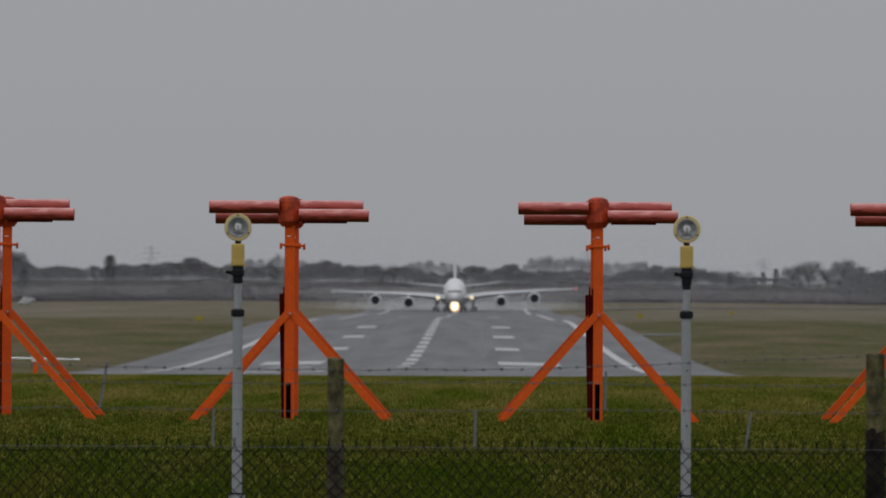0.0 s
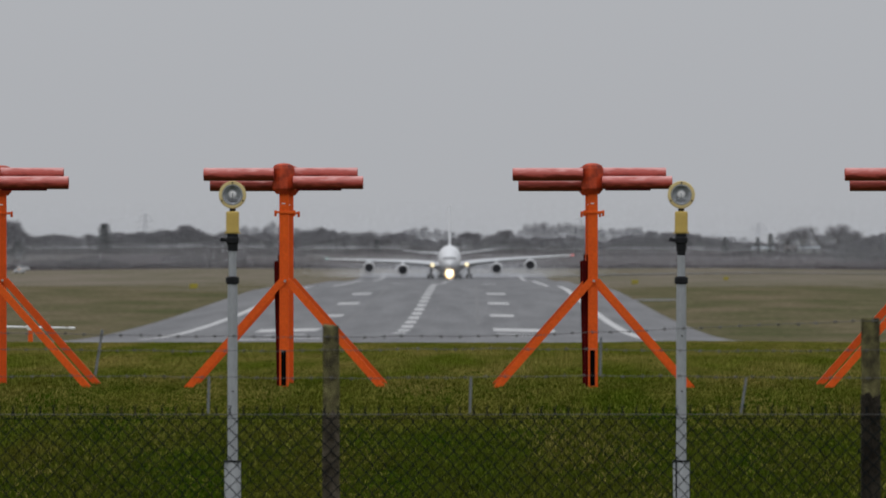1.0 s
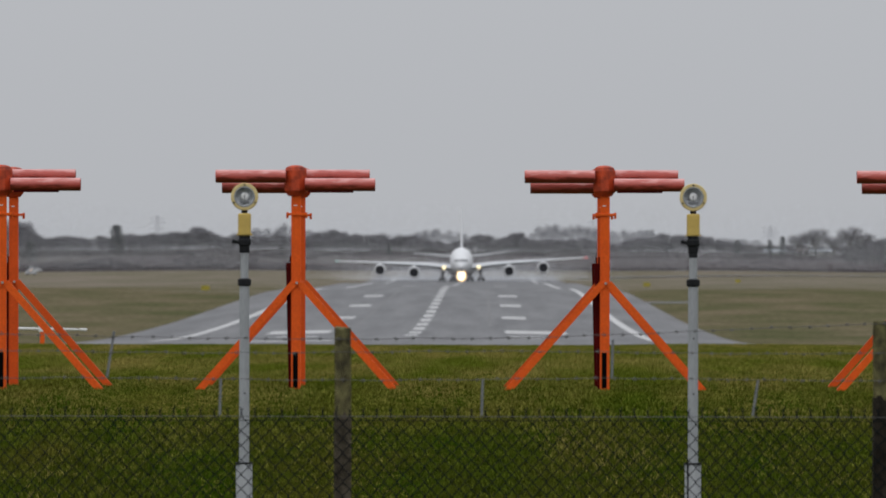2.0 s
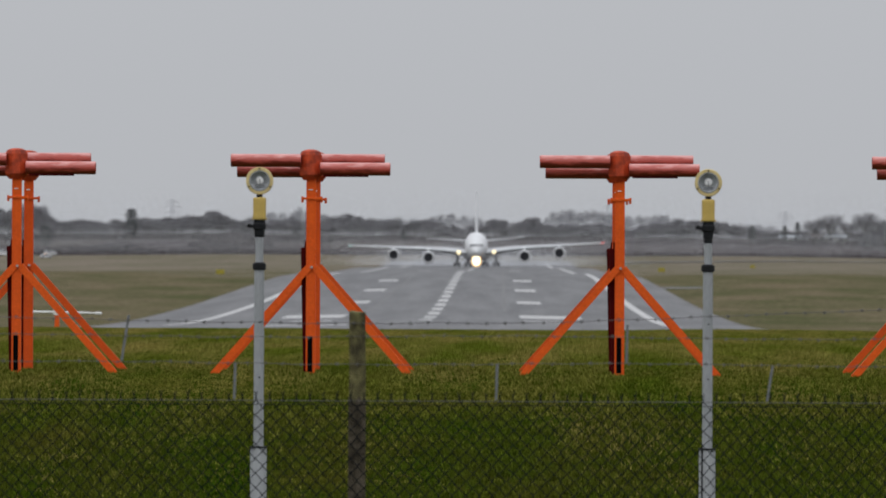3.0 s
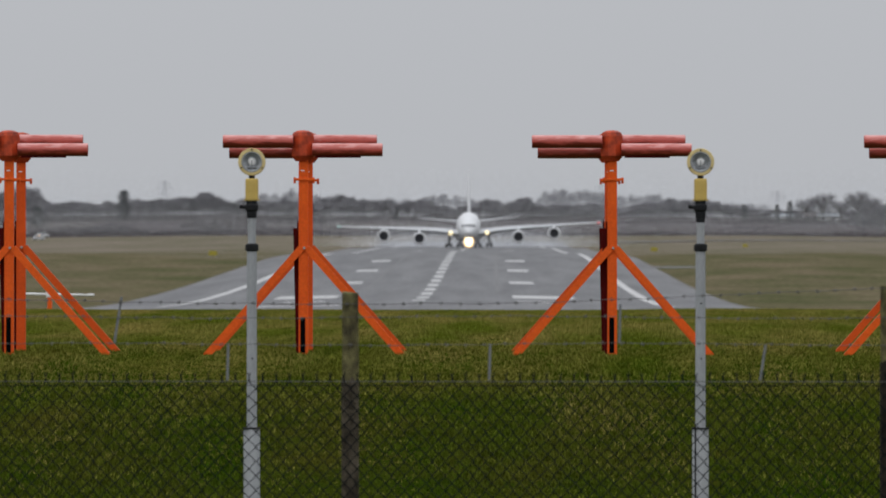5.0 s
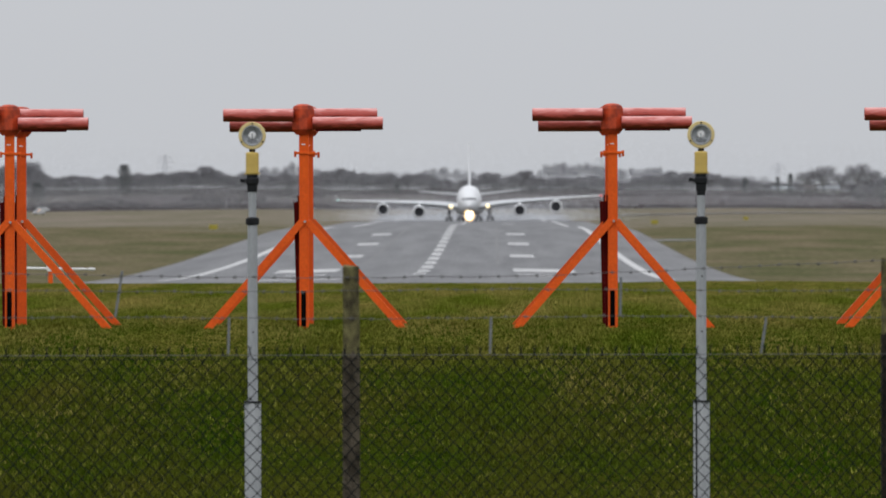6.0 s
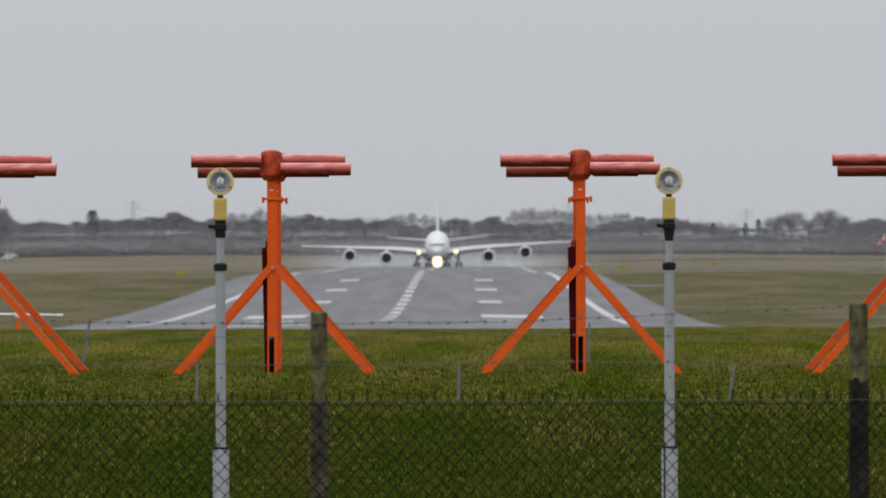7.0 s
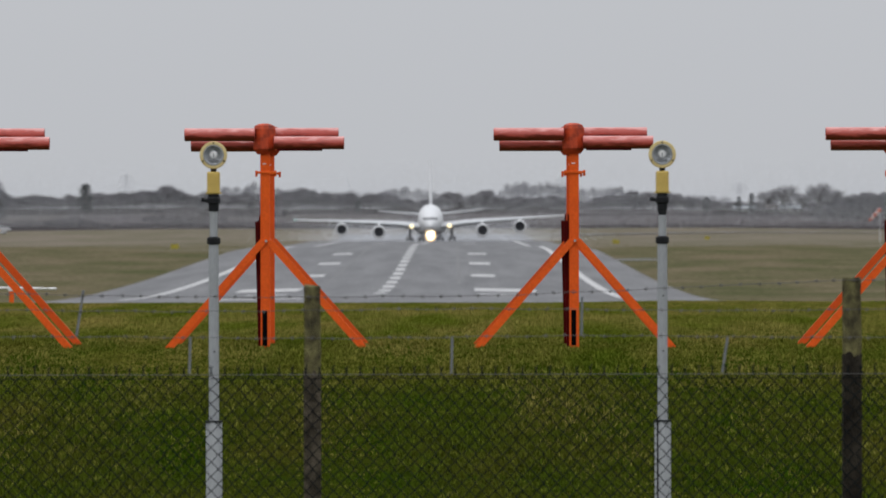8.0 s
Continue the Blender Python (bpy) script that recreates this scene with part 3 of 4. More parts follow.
def build_fence():
    t = thing("boundary_fence", pose(0, FENCE_Y, 0), "chain-link boundary fence with timber posts and barbed wire", "fence")
    rng = random.Random(3)
    for x in (-3.80, -0.791, 2.22, 5.23):
        bm = bmesh.new()
        wide = 0.052 if x > 2 else 0.046
        box(bm, -wide, wide, -0.05, 0.05, FENCE_Z - 0.3, 1.027 if x > 2 else 0.99, 0.008)
        bmesh.ops.subdivide_edges(bm, edges=[e for e in bm.edges if abs(e.verts[0].co.z - e.verts[1].co.z) > 1], cuts=14)
        for v in bm.verts:
            v.co.x += 0.006 * noise.noise(v.co * 4 + Vector((x, 0, 0)))
            v.co.z += 0.014 * noise.noise(v.co * 20 + Vector((x, 5, 0)))
        p = part("post", bm, DARK_WOOD if x > 4 else WOOD, t, "dark timber post" if x > 4 else "weathered post green with lichen")
        p.location.x = x
        # lower part of the post in a darker colour, with a ragged top edge
        bm = bmesh.new()
        box(bm, -wide - 0.002, wide + 0.002, -0.0515, 0.0515, FENCE_Z - 0.1, 0.60 if x > 2 else 0.50, 0.004)
        bmesh.ops.subdivide_edges(bm, edges=[e for e in bm.edges if abs(e.verts[0].co.x - e.verts[1].co.x) > 0.07], cuts=9)
        for v in bm.verts:
            if v.co.z > 0.4:
                v.co.z += 0.05 * noise.noise(Vector((v.co.x * 45, v.co.y * 20, x)))
        q = part("post_foot", bm, DARK_WOOD if x > 2 else BROWN_WOOD, p, "darker lower part of the post")
    x0, x1, top = -4.6, 5.6, 0.494

    def hang(q, z):
        """A strand's height: the top one hangs slack and climbs towards the taller posts."""
        slack = float(np.interp(q, (-4.6, -2.3, -0.8, 0.1, 0.75, 1.4, 2.22, 5.6), (0.0, -0.014, -0.042, -0.036, -0.005, 0.026, 0.05, 0.04))) if z > 0.9 else 0.0
        return z + slack + 0.006 * math.sin(q * 2.1 + z * 9) + 0.003 * math.sin(q * 13)

    for z in (0.962, 0.853, 0.702):
        bm = bmesh.new()
        for a in np.arange(x0, x1, 0.25):
            rod(bm, (a, -0.06, hang(a, z)), (a + 0.25, -0.06, hang(a + 0.25, z)), 0.0018, sides=5)
        a = x0
        while a < x1:
            for k in range(2):
                w = Vector((rng.uniform(-0.3, 0.3), rng.uniform(-0.6, 0.6), 1)).normalized() * 0.012
                c = Vector((a + 0.008 * k, -0.06, hang(a, z)))
                rod(bm, c - w, c + w, 0.0014, sides=4)
            rod(bm, (a - 0.008, -0.06, c.z), (a + 0.014, -0.06, c.z), 0.0034, sides=6)
            a += 0.105 + rng.uniform(-0.01, 0.01)
        part("barbed_wire", bm, BARB, t, "rusty grey barbed wire")
    for z in (0.494, 0.472, -0.45):
        part("line_wire", rod(bmesh.new(), (x0, -0.067, z), (x1, -0.067, z), 0.0019, sides=6), BARB if z > 0.48 else MESH_WIRE, t)
    # woven zigzag wires, each hooked into the next, with cut ends along the top
    verts, faces = [], []
    pitch, rise, r = 0.0755, 0.0405, 0.0026

    def bar(a, b):
        a, b = Vector(a), Vector(b)
        way = (b - a).normalized()
        u = way.cross(Vector((0, 1, 0))).normalized() * r
        k = len(verts)
        for c in (a, b):
            for q in range(4):
                w = u * math.cos(q * math.pi / 2) + Vector((0, r * math.sin(q * math.pi / 2), 0))
                verts.append(tuple(c + w))
        for q in range(4):
            faces.append((k + q, k + (q + 1) % 4, k + 4 + (q + 1) % 4, k + 4 + q))

    rows = int((top - FENCE_Z) / rise)
    columns = int((x1 - x0) / pitch)
    wob = [rng.uniform(-0.004, 0.004) for _ in range(columns + 2)]
    for c in range(columns):
        for k in range(rows):
            za, zb = top - k * rise, top - (k + 1) * rise
            xa, xb = (0, pitch * 0.53) if k % 2 == 0 else (pitch * 0.53, 0)
            base = x0 + c * pitch
            for s in (1, -1):
                bar((base + s * xa + wob[c] * (k % 3), -0.062 - 0.003 * s, za), (base + s * xb + wob[c] * ((k + 1) % 3), -0.062 + 0.003 * s, zb))
        base = x0 + c * pitch
        bar((base - 0.006, -0.06, top), (base + 0.007, -0.06, top + 0.052 + rng.uniform(-0.008, 0.008)))
        bar((base + 0.006, -0.06, top), (base - 0.009, -0.06, top + 0.046 + rng.uniform(-0.008, 0.008)))
    mesh = raw("chain_link_mesh", verts, faces, MESH_WIRE, t, "dark green chain-link mesh")
    mesh["kind"] = "stuff"
    for xa, za, xb, zb in ((-2.105, 0.71, -2.065, 0.965), (-1.475, 0.50, -1.47, 0.705), (-0.015, 0.50, -0.01, 0.705), (1.495, 0.50, 1.525, 0.70), (0.71, 0.71, 0.715, 0.925)):
        bm = bmesh.new()
        way = Vector((xb - xa, 0, zb - za))
        box(bm, -0.007, 0.007, -0.005, 0.005, 0, way.length, 0.002)
        bm.transform(pose(xa, -0.048, za, 0, math.degrees(math.atan2(way.x, way.z)), 0))
        part("stay", bm, STAY, t, "thin grey wire stay")


build_fence()


# ---------------------------------------------------------------- the airliner
STATION = [(0.0, 0.06, 0.06, 4.55), (0.8, 0.95, 0.95, 4.7), (2.0, 1.65, 1.75, 5.05), (4.0, 2.45, 2.7, 5.55), (6.5, 3.05, 3.45, 6.05), (10, 3.45, 4.0, 6.4), (14, 3.57, 4.2, 6.5),
           (44, 3.57, 4.2, 6.5), (51, 3.35, 3.85, 6.85), (58, 2.6, 2.95, 7.6), (65, 1.55, 1.8, 8.5), (70, 0.75, 0.9, 9.1), (72.7, 0.2, 0.25, 9.4)]
NOSE = -26.0


def hull(s, a, proud=0.0):
    """A point of the fuselage s metres behind the nose, at the angle a from its right side."""
    k = max(0, min(len(STATION) - 2, int(np.searchsorted([q[0] for q in STATION], s)) - 1))
    p, q = STATION[k], STATION[k + 1]
    f = (s - p[0]) / (q[0] - p[0])
    w, h, z = (p[i] + (q[i] - p[i]) * f for i in (1, 2, 3))
    c, sn = math.cos(a), math.sin(a)
    side = (abs(c) ** 0.9) * (1 if c > 0 else -1)
    return Vector(((w + proud) * side, NOSE + s, z + (h + proud) * sn))


def aerofoil(x, lead, chord, z, thick, up=False):
    """A wing section across y, thickest at a third of its chord."""
    ring = []
    for f, g in ((0, 0), (0.04, 0.42), (0.15, 0.8), (0.35, 1), (0.65, 0.65), (1, 0.04), (1, -0.04), (0.65, -0.4), (0.35, -0.75), (0.15, -0.7), (0.04, -0.4)):
        ring.append((x + g * thick / 2, lead + f * chord, z) if up else (x, lead + f * chord, z + g * thick / 2))
    return ring


def wheel(bm, x, y, r, w):
    turned(bm, [(r * 0.5, -w / 2), (r * 0.92, -w / 2), (r, -w * 0.3), (r, w * 0.3), (r * 0.92, w / 2), (r * 0.5, w / 2)], pose(x, y, r, 0, 90, 0), 20)


def airliner():
    t = thing("airliner", pose(0, 2800, -5), "white four-engined double-deck airliner rolling on the runway", "aeroplane")
    bm = bmesh.new()
    stops = [0, 0.4, 0.8, 1.4, 2, 3, 4, 5, 6.5, 8, 10, 12, 14, 20, 26, 32, 38, 44, 48, 51, 55, 58, 62, 65, 68, 70, 72.7]
    loft(bm, [[hull(max(s, 0.001), 2 * math.pi * k / 32) for k in range(32)] for s in stops])
    body = part("fuselage", bm, SKIN, t, "glossy white fuselage", True)

    def screen(x, z):
        """Where the nose meets a place across and up, a little proud of its skin."""
        near, far = 0.3, 12.0
        for _ in range(40):
            s = (near + far) / 2
            c, top = hull(s, 0), hull(s, math.pi / 2)
            inside = (abs(x) / c.x) ** 2.1 + (abs(z - c.z) / (top.z - c.z)) ** 2 < 1
            near, far = (near, s) if inside else (s, far)
        return Vector((x, NOSE + near, z))

    for k in range(6):
        x0, x1 = -2.1 + 0.7 * k + 0.05, -2.1 + 0.7 * (k + 1) - 0.05
        drop = 0.05 * abs(k - 2.5)
        bm = bmesh.new()
        loft(bm, [[screen(x, z) + Vector((0, d, 0)) for x, z in ((x0, 6.45 - drop), (x1, 6.45 - drop), (x1, 6.98 - drop), (x0, 6.98 - drop))] for d in (-0.14, 0.1)])
        part("cockpit_window", bm, GLASS, body, "dark cockpit window")
    bm = bmesh.new()
    loft(bm, [[(w * math.cos(2 * math.pi * k / 20), y, 3.4 + h * math.sin(2 * math.pi * k / 20)) for k in range(20)]
              for y, w, h in ((-8, 1.2, 0.6), (-4, 3.6, 1.35), (2, 4.4, 1.5), (14, 4.4, 1.5), (20, 3.2, 1.2), (25, 1.2, 0.6))])
    part("belly_fairing", bm, SKIN, t, "", True)
    for s in (-1, 1):
        bm = bmesh.new()
        loft(bm, [aerofoil(s * x, y, c, z, h) for x, y, c, z, h in ((2.6, -7.5, 18.5, 4.2, 2.4), (6.0, -4.8, 16.6, 4.7, 2.2), (10, -1.8, 14.0, 5.2, 1.9), (14.9, 1.6, 11.5, 5.6, 1.6),
                                                                   (20, 5.2, 9.6, 5.9, 1.3), (25.7, 9.2, 8.0, 6.2, 1.05), (33, 14.3, 5.8, 6.55, 0.75), (39.7, 19.0, 4.0, 6.95, 0.45))])
        wing = part("wing", bm, WING_GREY, t, "light grey swept wing", True)
        bm = bmesh.new()
        loft(bm, [aerofoil(s * 39.75, y, c, z, 0.14, True) for z, y, c in ((5.85, 21.2, 1.6), (6.95, 19.4, 3.6), (8.1, 21.2, 1.6))])
        part("wingtip_fence", bm, SKIN, wing)
        for x in (8.6, 12.2, 19.5, 23.0, 29.5):
            k = (x - 6) / 34
            bm = bmesh.new()
            y0 = -4.8 + 0.7 * (x - 6)
            turned(bm, [(0.05, 0), (0.28, 0.8), (0.34, 2.5), (0.22, 4.6), (0.04, 5.6)], pose(s * x, y0 + 9 - 6 * k, 4.35 + 1.9 * k ** 0.8, -90, 0, 0), 10)
            part("flap_fairing", bm, WING_GREY, wing)
        bm = bmesh.new()
        rod(bm, (s * 39.7, 18.7, 6.95), (s * 39.0, 18.6, 6.92), 0.20, 0.26, 10)
        part("navigation_light", bm, NAV_RED if s > 0 else NAV_GREEN, wing, "red wingtip light" if s > 0 else "green wingtip light")
        for x, y, z in ((14.9, -5.2, 3.05), (25.7, 2.8, 3.95)):
            m = pose(s * x, y, z, -90, 0, 0)
            bm = bmesh.new()
            turned(bm, [(1.36, 1.5), (1.40, 0.5), (1.46, 0.12), (1.60, 0.0), (1.76, 0.15), (1.88, 0.8), (1.92, 1.8), (1.80, 3.4), (1.42, 5.0), (1.05, 5.6), (0.9, 5.6)], m, 36, (False, True))
            nacelle = part("engine", bm, SKIN, t, "white engine nacelle", True)
            part("intake", turned(bmesh.new(), [(1.375, 0.55), (1.355, 1.2), (1.30, 1.25), (0.2, 1.25)], m, 32, (False, True)), DARK, nacelle, "dark engine intake")
            part("spinner", turned(bmesh.new(), [(0.46, 1.2), (0.40, 1.0), (0.22, 0.75), (0.02, 0.6)], m, 20), FAN, nacelle, "", True)
            for q in range(12):
                bm = bmesh.new()
                box(bm, 0.35, 1.33, -0.06, 0.06, 1.1, 1.2)
                bm.transform(m @ pose(0, 0, 0, 0, 0, 30 * q))
                part("fan_blade", bm, FAN, nacelle)
            bm = bmesh.new()
            top = 5.7 if x < 20 else 6.2
            loft(bm, [[(s * x - w, y + 0.9, z + 1.6), (s * x + w, y + 0.9, z + 1.6), (s * x + w, y + 8.5, z + 0.9), (s * x - w, y + 8.5, z + 0.9)] for w in (0.22,)] +
                 [[(s * x - 0.2, y + 4.5, top), (s * x + 0.2, y + 4.5, top), (s * x + 0.2, y + 9.5, top - 0.3), (s * x - 0.2, y + 9.5, top - 0.3)]])
            part("pylon", bm, SKIN, nacelle)
        bm = bmesh.new()
        loft(bm, [aerofoil(s * x, y, c, z, h) for x, y, c, z, h in ((0.8, 35.5, 10.5, 7.75, 0.9), (8, 40.5, 7.0, 8.4, 0.6), (15.2, 45.5, 4.0, 9.15, 0.3))])
        part("tailplane", bm, WING_GREY, t, "", True)
        # wing gear and body gear
        for x, y, rows in ((6.15, 8.5, (-0.85, 0.85)), (2.65, 12.0, (-1.7, 0, 1.7))):
            bm = bmesh.new()
            rod(bm, (s * x, y, 0.7), (s * x * 0.97, y, 4.2), 0.26, 0.34, 12)
            rod(bm, (s * x, y + rows[0], 0.7), (s * x, y + rows[-1], 0.7), 0.2, sides=10)
            rod(bm, (s * x, y, 2.0), (s * (x - 1.6), y + 1.0, 3.9), 0.13, sides=8)
            gear = part("main_gear", bm, GEAR_GREY, t, "grey landing gear leg")
            for w in rows:
                for side in (-0.68, 0.68):
                    wheel(bm := bmesh.new(), s * x + side, y + w, 0.7, 0.52)
                    part("wheel", bm, TYRE, gear, "black tyre")
            bm = bmesh.new()
            box(bm, s * (x + 0.9) - 0.05, s * (x + 0.9) + 0.05, y - 1.2, y + 1.2, 1.6, 3.9, 0.02)
            part("gear_door", bm, SKIN, gear)
        # lamp disc larger than a real one, to take in its glare
        bm = bmesh.new()
        rod(bm, (s * 5.45, -5.6, 4.5), (s * 5.45, -5.2, 4.5), 0.56, sides=20)
        part("landing_light", bm, WING_LAMP, wing, "lit landing light")
    bm = bmesh.new()
    loft(bm, [aerofoil(0, y, c, z, h, True) for z, y, c, h in ((9.6, 25.0, 15.5, 1.1), (12, 28.2, 13.2, 1.0), (18, 35.0, 9.6, 0.8), (23.6, 41.4, 6.3, 0.6))])
    part("tail_fin", bm, SKIN, t, "white tail fin", True)
    bm = bmesh.new()
    rod(bm, (0, NOSE + 5.3, 0.6), (0, NOSE + 5.6, 3.2), 0.18, 0.22, 12)
    rod(bm, (-0.55, NOSE + 5.3, 0.6), (0.55, NOSE + 5.3, 0.6), 0.1, sides=8)
    rod(bm, (0, NOSE + 5.1, 1.1), (0, NOSE + 7.4, 2.8), 0.1, sides=8)
    nose = part("nose_gear", bm, GEAR_GREY, t)
    for s in (-0.55, 0.55):
        wheel(bm := bmesh.new(), s, NOSE + 5.3, 0.62, 0.4)
        part("wheel", bm, TYRE, nose, "black tyre")
    # lamp discs oversized for glare; the two warm discs behind are its halo
    for z, r, y, m, label in ((1.45, 0.85, 4.3, LANDING, "lit taxi light on the nose gear"), (2.2, 1.05, 4.25, LANDING, "lit taxi light on the nose gear"), (3.0, 0.7, 4.35, LANDING, "lit take-off light on the nose gear"),
                              (1.6, 1.5, 4.6, LAMP_HALO, "warm glowing disc for the glare round the nose lights"), (2.8, 1.3, 4.65, LAMP_HALO, "warm glowing disc for the glare round the nose lights")):
        turned(bm := bmesh.new(), [(r * 0.7, 0.25), (r, 0.1), (r, 0.0)], pose(0, NOSE + y, z, 90, 0, 0), 28)
        part("nose_light_and_glare", bm, m, nose, label)
    return t


plane = airliner()


def build_spray():
    """Fine drops thrown up behind the wheels and engines, as one drifting cloud of specks."""
    rng = np.random.default_rng(9)
    verts, faces = [], []
    count = 150000
    for k in range(count):
        back = rng.random() ** 1.2 * 170
        jet = rng.choice([-25.7, -14.9, -6, 6, 14.9, 25.7, 0])
        x = jet + rng.normal(0, 7.0 + back * 0.06)
        z = abs(rng.normal(0, 1.7 + 1.6 * math.exp(-abs(back - 60) / 60)))
        if z > 7.5 or abs(x) > 56:
            continue
        n = len(verts)
        c = np.array((x, 14 + back, z + 0.1))
        verts += [tuple(p) for p in c + rng.normal(0, 0.05, (3, 3))]
        faces.append((n, n + 1, n + 2))
    ob = raw("water_spray", verts, faces, SPRAY_AND_HAZE)
    return tagged(ob, "pale water spray drifting behind the airliner", "spray", kind="stuff")


spray = build_spray()


# ---------------------------------------------------------------- things on the airfield
def guidance_sign(x, y, w, h):
    t = thing("airfield_sign", pose(x, y, ground_at(x, y)), "small yellow airfield guidance sign in the grass", "sign")
    part("panel", box(bmesh.new(), -w / 2, w / 2, -0.12, 0.12, 0.25, 0.25 + h, 0.03), SIGN_YELLOW, t)
    for s in (-1, 1):
        part("leg", box(bmesh.new(), s * w * 0.4 - 0.04, s * w * 0.4 + 0.04, -0.04, 0.04, -0.1, 0.25), GEAR_GREY, t)


guidance_sign(-47.2, 1515, 1.4, 0.8)
guidance_sign(36.0, 1990, 1.5, 0.9)
guidance_sign(65.0, 2300, 1.3, 0.8)


def monitor_aerial():
    y = 156.0
    t = thing("monitor_aerial", pose(-7.7, y, land(y)), "white tubular aerial bar on a short orange stand", "antenna")
    bm = bmesh.new()
    turned(bm, [(0.018, -0.8), (0.024, -0.78), (0.020, 0.60), (0.012, 0.62), (0.012, 0.68)], pose(0, 0, 0.30, 0, 91, 0), 12)
    part("bar", bm, WHITE, t, "white tube")
    part("end_cap", turned(bmesh.new(), [(0.014, 0.65), (0.024, 0.67), (0.024, 0.76), (0.014, 0.78)], pose(0, 0, 0.30, 0, 91, 0), 12), WHITE, t)
    part("stand", box(bmesh.new(), -0.04, 0.04, -0.04, 0.04, -0.5, 0.28, 0.01), ORANGE, t, "orange stand")
    part("bracket", box(bmesh.new(), -0.06, 0.06, -0.05, 0.05, 0.25, 0.36, 0.01), WHITE, t)


monitor_aerial()


def windsock():
    x, y = 95.1, 2000.0
    z = ground_at(x, y)
    high = 2.55 - z
    t = thing("windsock", pose(x, y, z), "faded red and white windsock on a grey pole", "windsock")
    part("pole", rod(bmesh.new(), (0, 0, 0), (0, 0, high + 0.4), 0.08, 0.05, 12), PYLON, t)
    a, way = Vector((0.1, 0, high)), Vector((-0.70, -0.1, -0.72)).normalized()
    for k in range(5):
        r0, r1 = 0.46 - 0.05 * k, 0.46 - 0.05 * (k + 1)
        p = a + way * 0.72 * k
        part("sock_band", rod(bmesh.new(), p, p + way * 0.72, r0, r1, 14), SOCK_RED if k % 2 == 0 else SOCK_WHITE, t)


windsock()


def airfield_vehicle(name, label, x, y, turn, length, height, paint, beacon):
    """A low vehicle parked by the far hedge: body with cab, four wheels, and a roof beacon where it has one."""
    t = thing(name, pose(x, y, ground_at(x, y), 0, 0, turn), label, "car")
    half = length / 2
    bm = bmesh.new()
    box(bm, -half, half, -0.85, 0.85, 0.35, 0.35 + height * 0.45, 0.1)
    box(bm, -half * 0.75, half * 0.55, -0.75, 0.75, 0.3 + height * 0.45, height, 0.2)
    part("body", bm, paint, t)
    for s in (-1, 1):
        part("side_window", box(bmesh.new(), -half * 0.6, half * 0.4, s * 0.76 - 0.02, s * 0.76 + 0.02, height * 0.68, height * 0.9), GLASS, t)
    for wx in (-half * 0.65, half * 0.65):
        for wy in (-0.8, 0.8):
            turned(bm := bmesh.new(), [(0.2, -0.1), (0.33, -0.1), (0.33, 0.1), (0.2, 0.1)], pose(wx, wy, 0.33, 90, 0, 0), 16)
            part("wheel", bm, TYRE, t)
    if beacon:
        rod(bm := bmesh.new(), (0, 0, height - 0.03), (0, 0, height + 0.2), 0.16, sides=12)
        part("beacon", bm, AMBER, t, "lit amber beacon")


airfield_vehicle("service_car", "small pale airfield car with an amber beacon", -161.0, 3180.0, 20, 4.0, 1.45, WING_GREY, True)
airfield_vehicle("parked_van", "long pale van parked by the dark hedge", -179.5, 3262.0, 4, 7.4, 2.0, SKIN, False)
airfield_vehicle("parked_van", "short pale van parked beside the evergreens", -164.0, 3268.0, 12, 4.6, 1.9, WING_GREY, False)


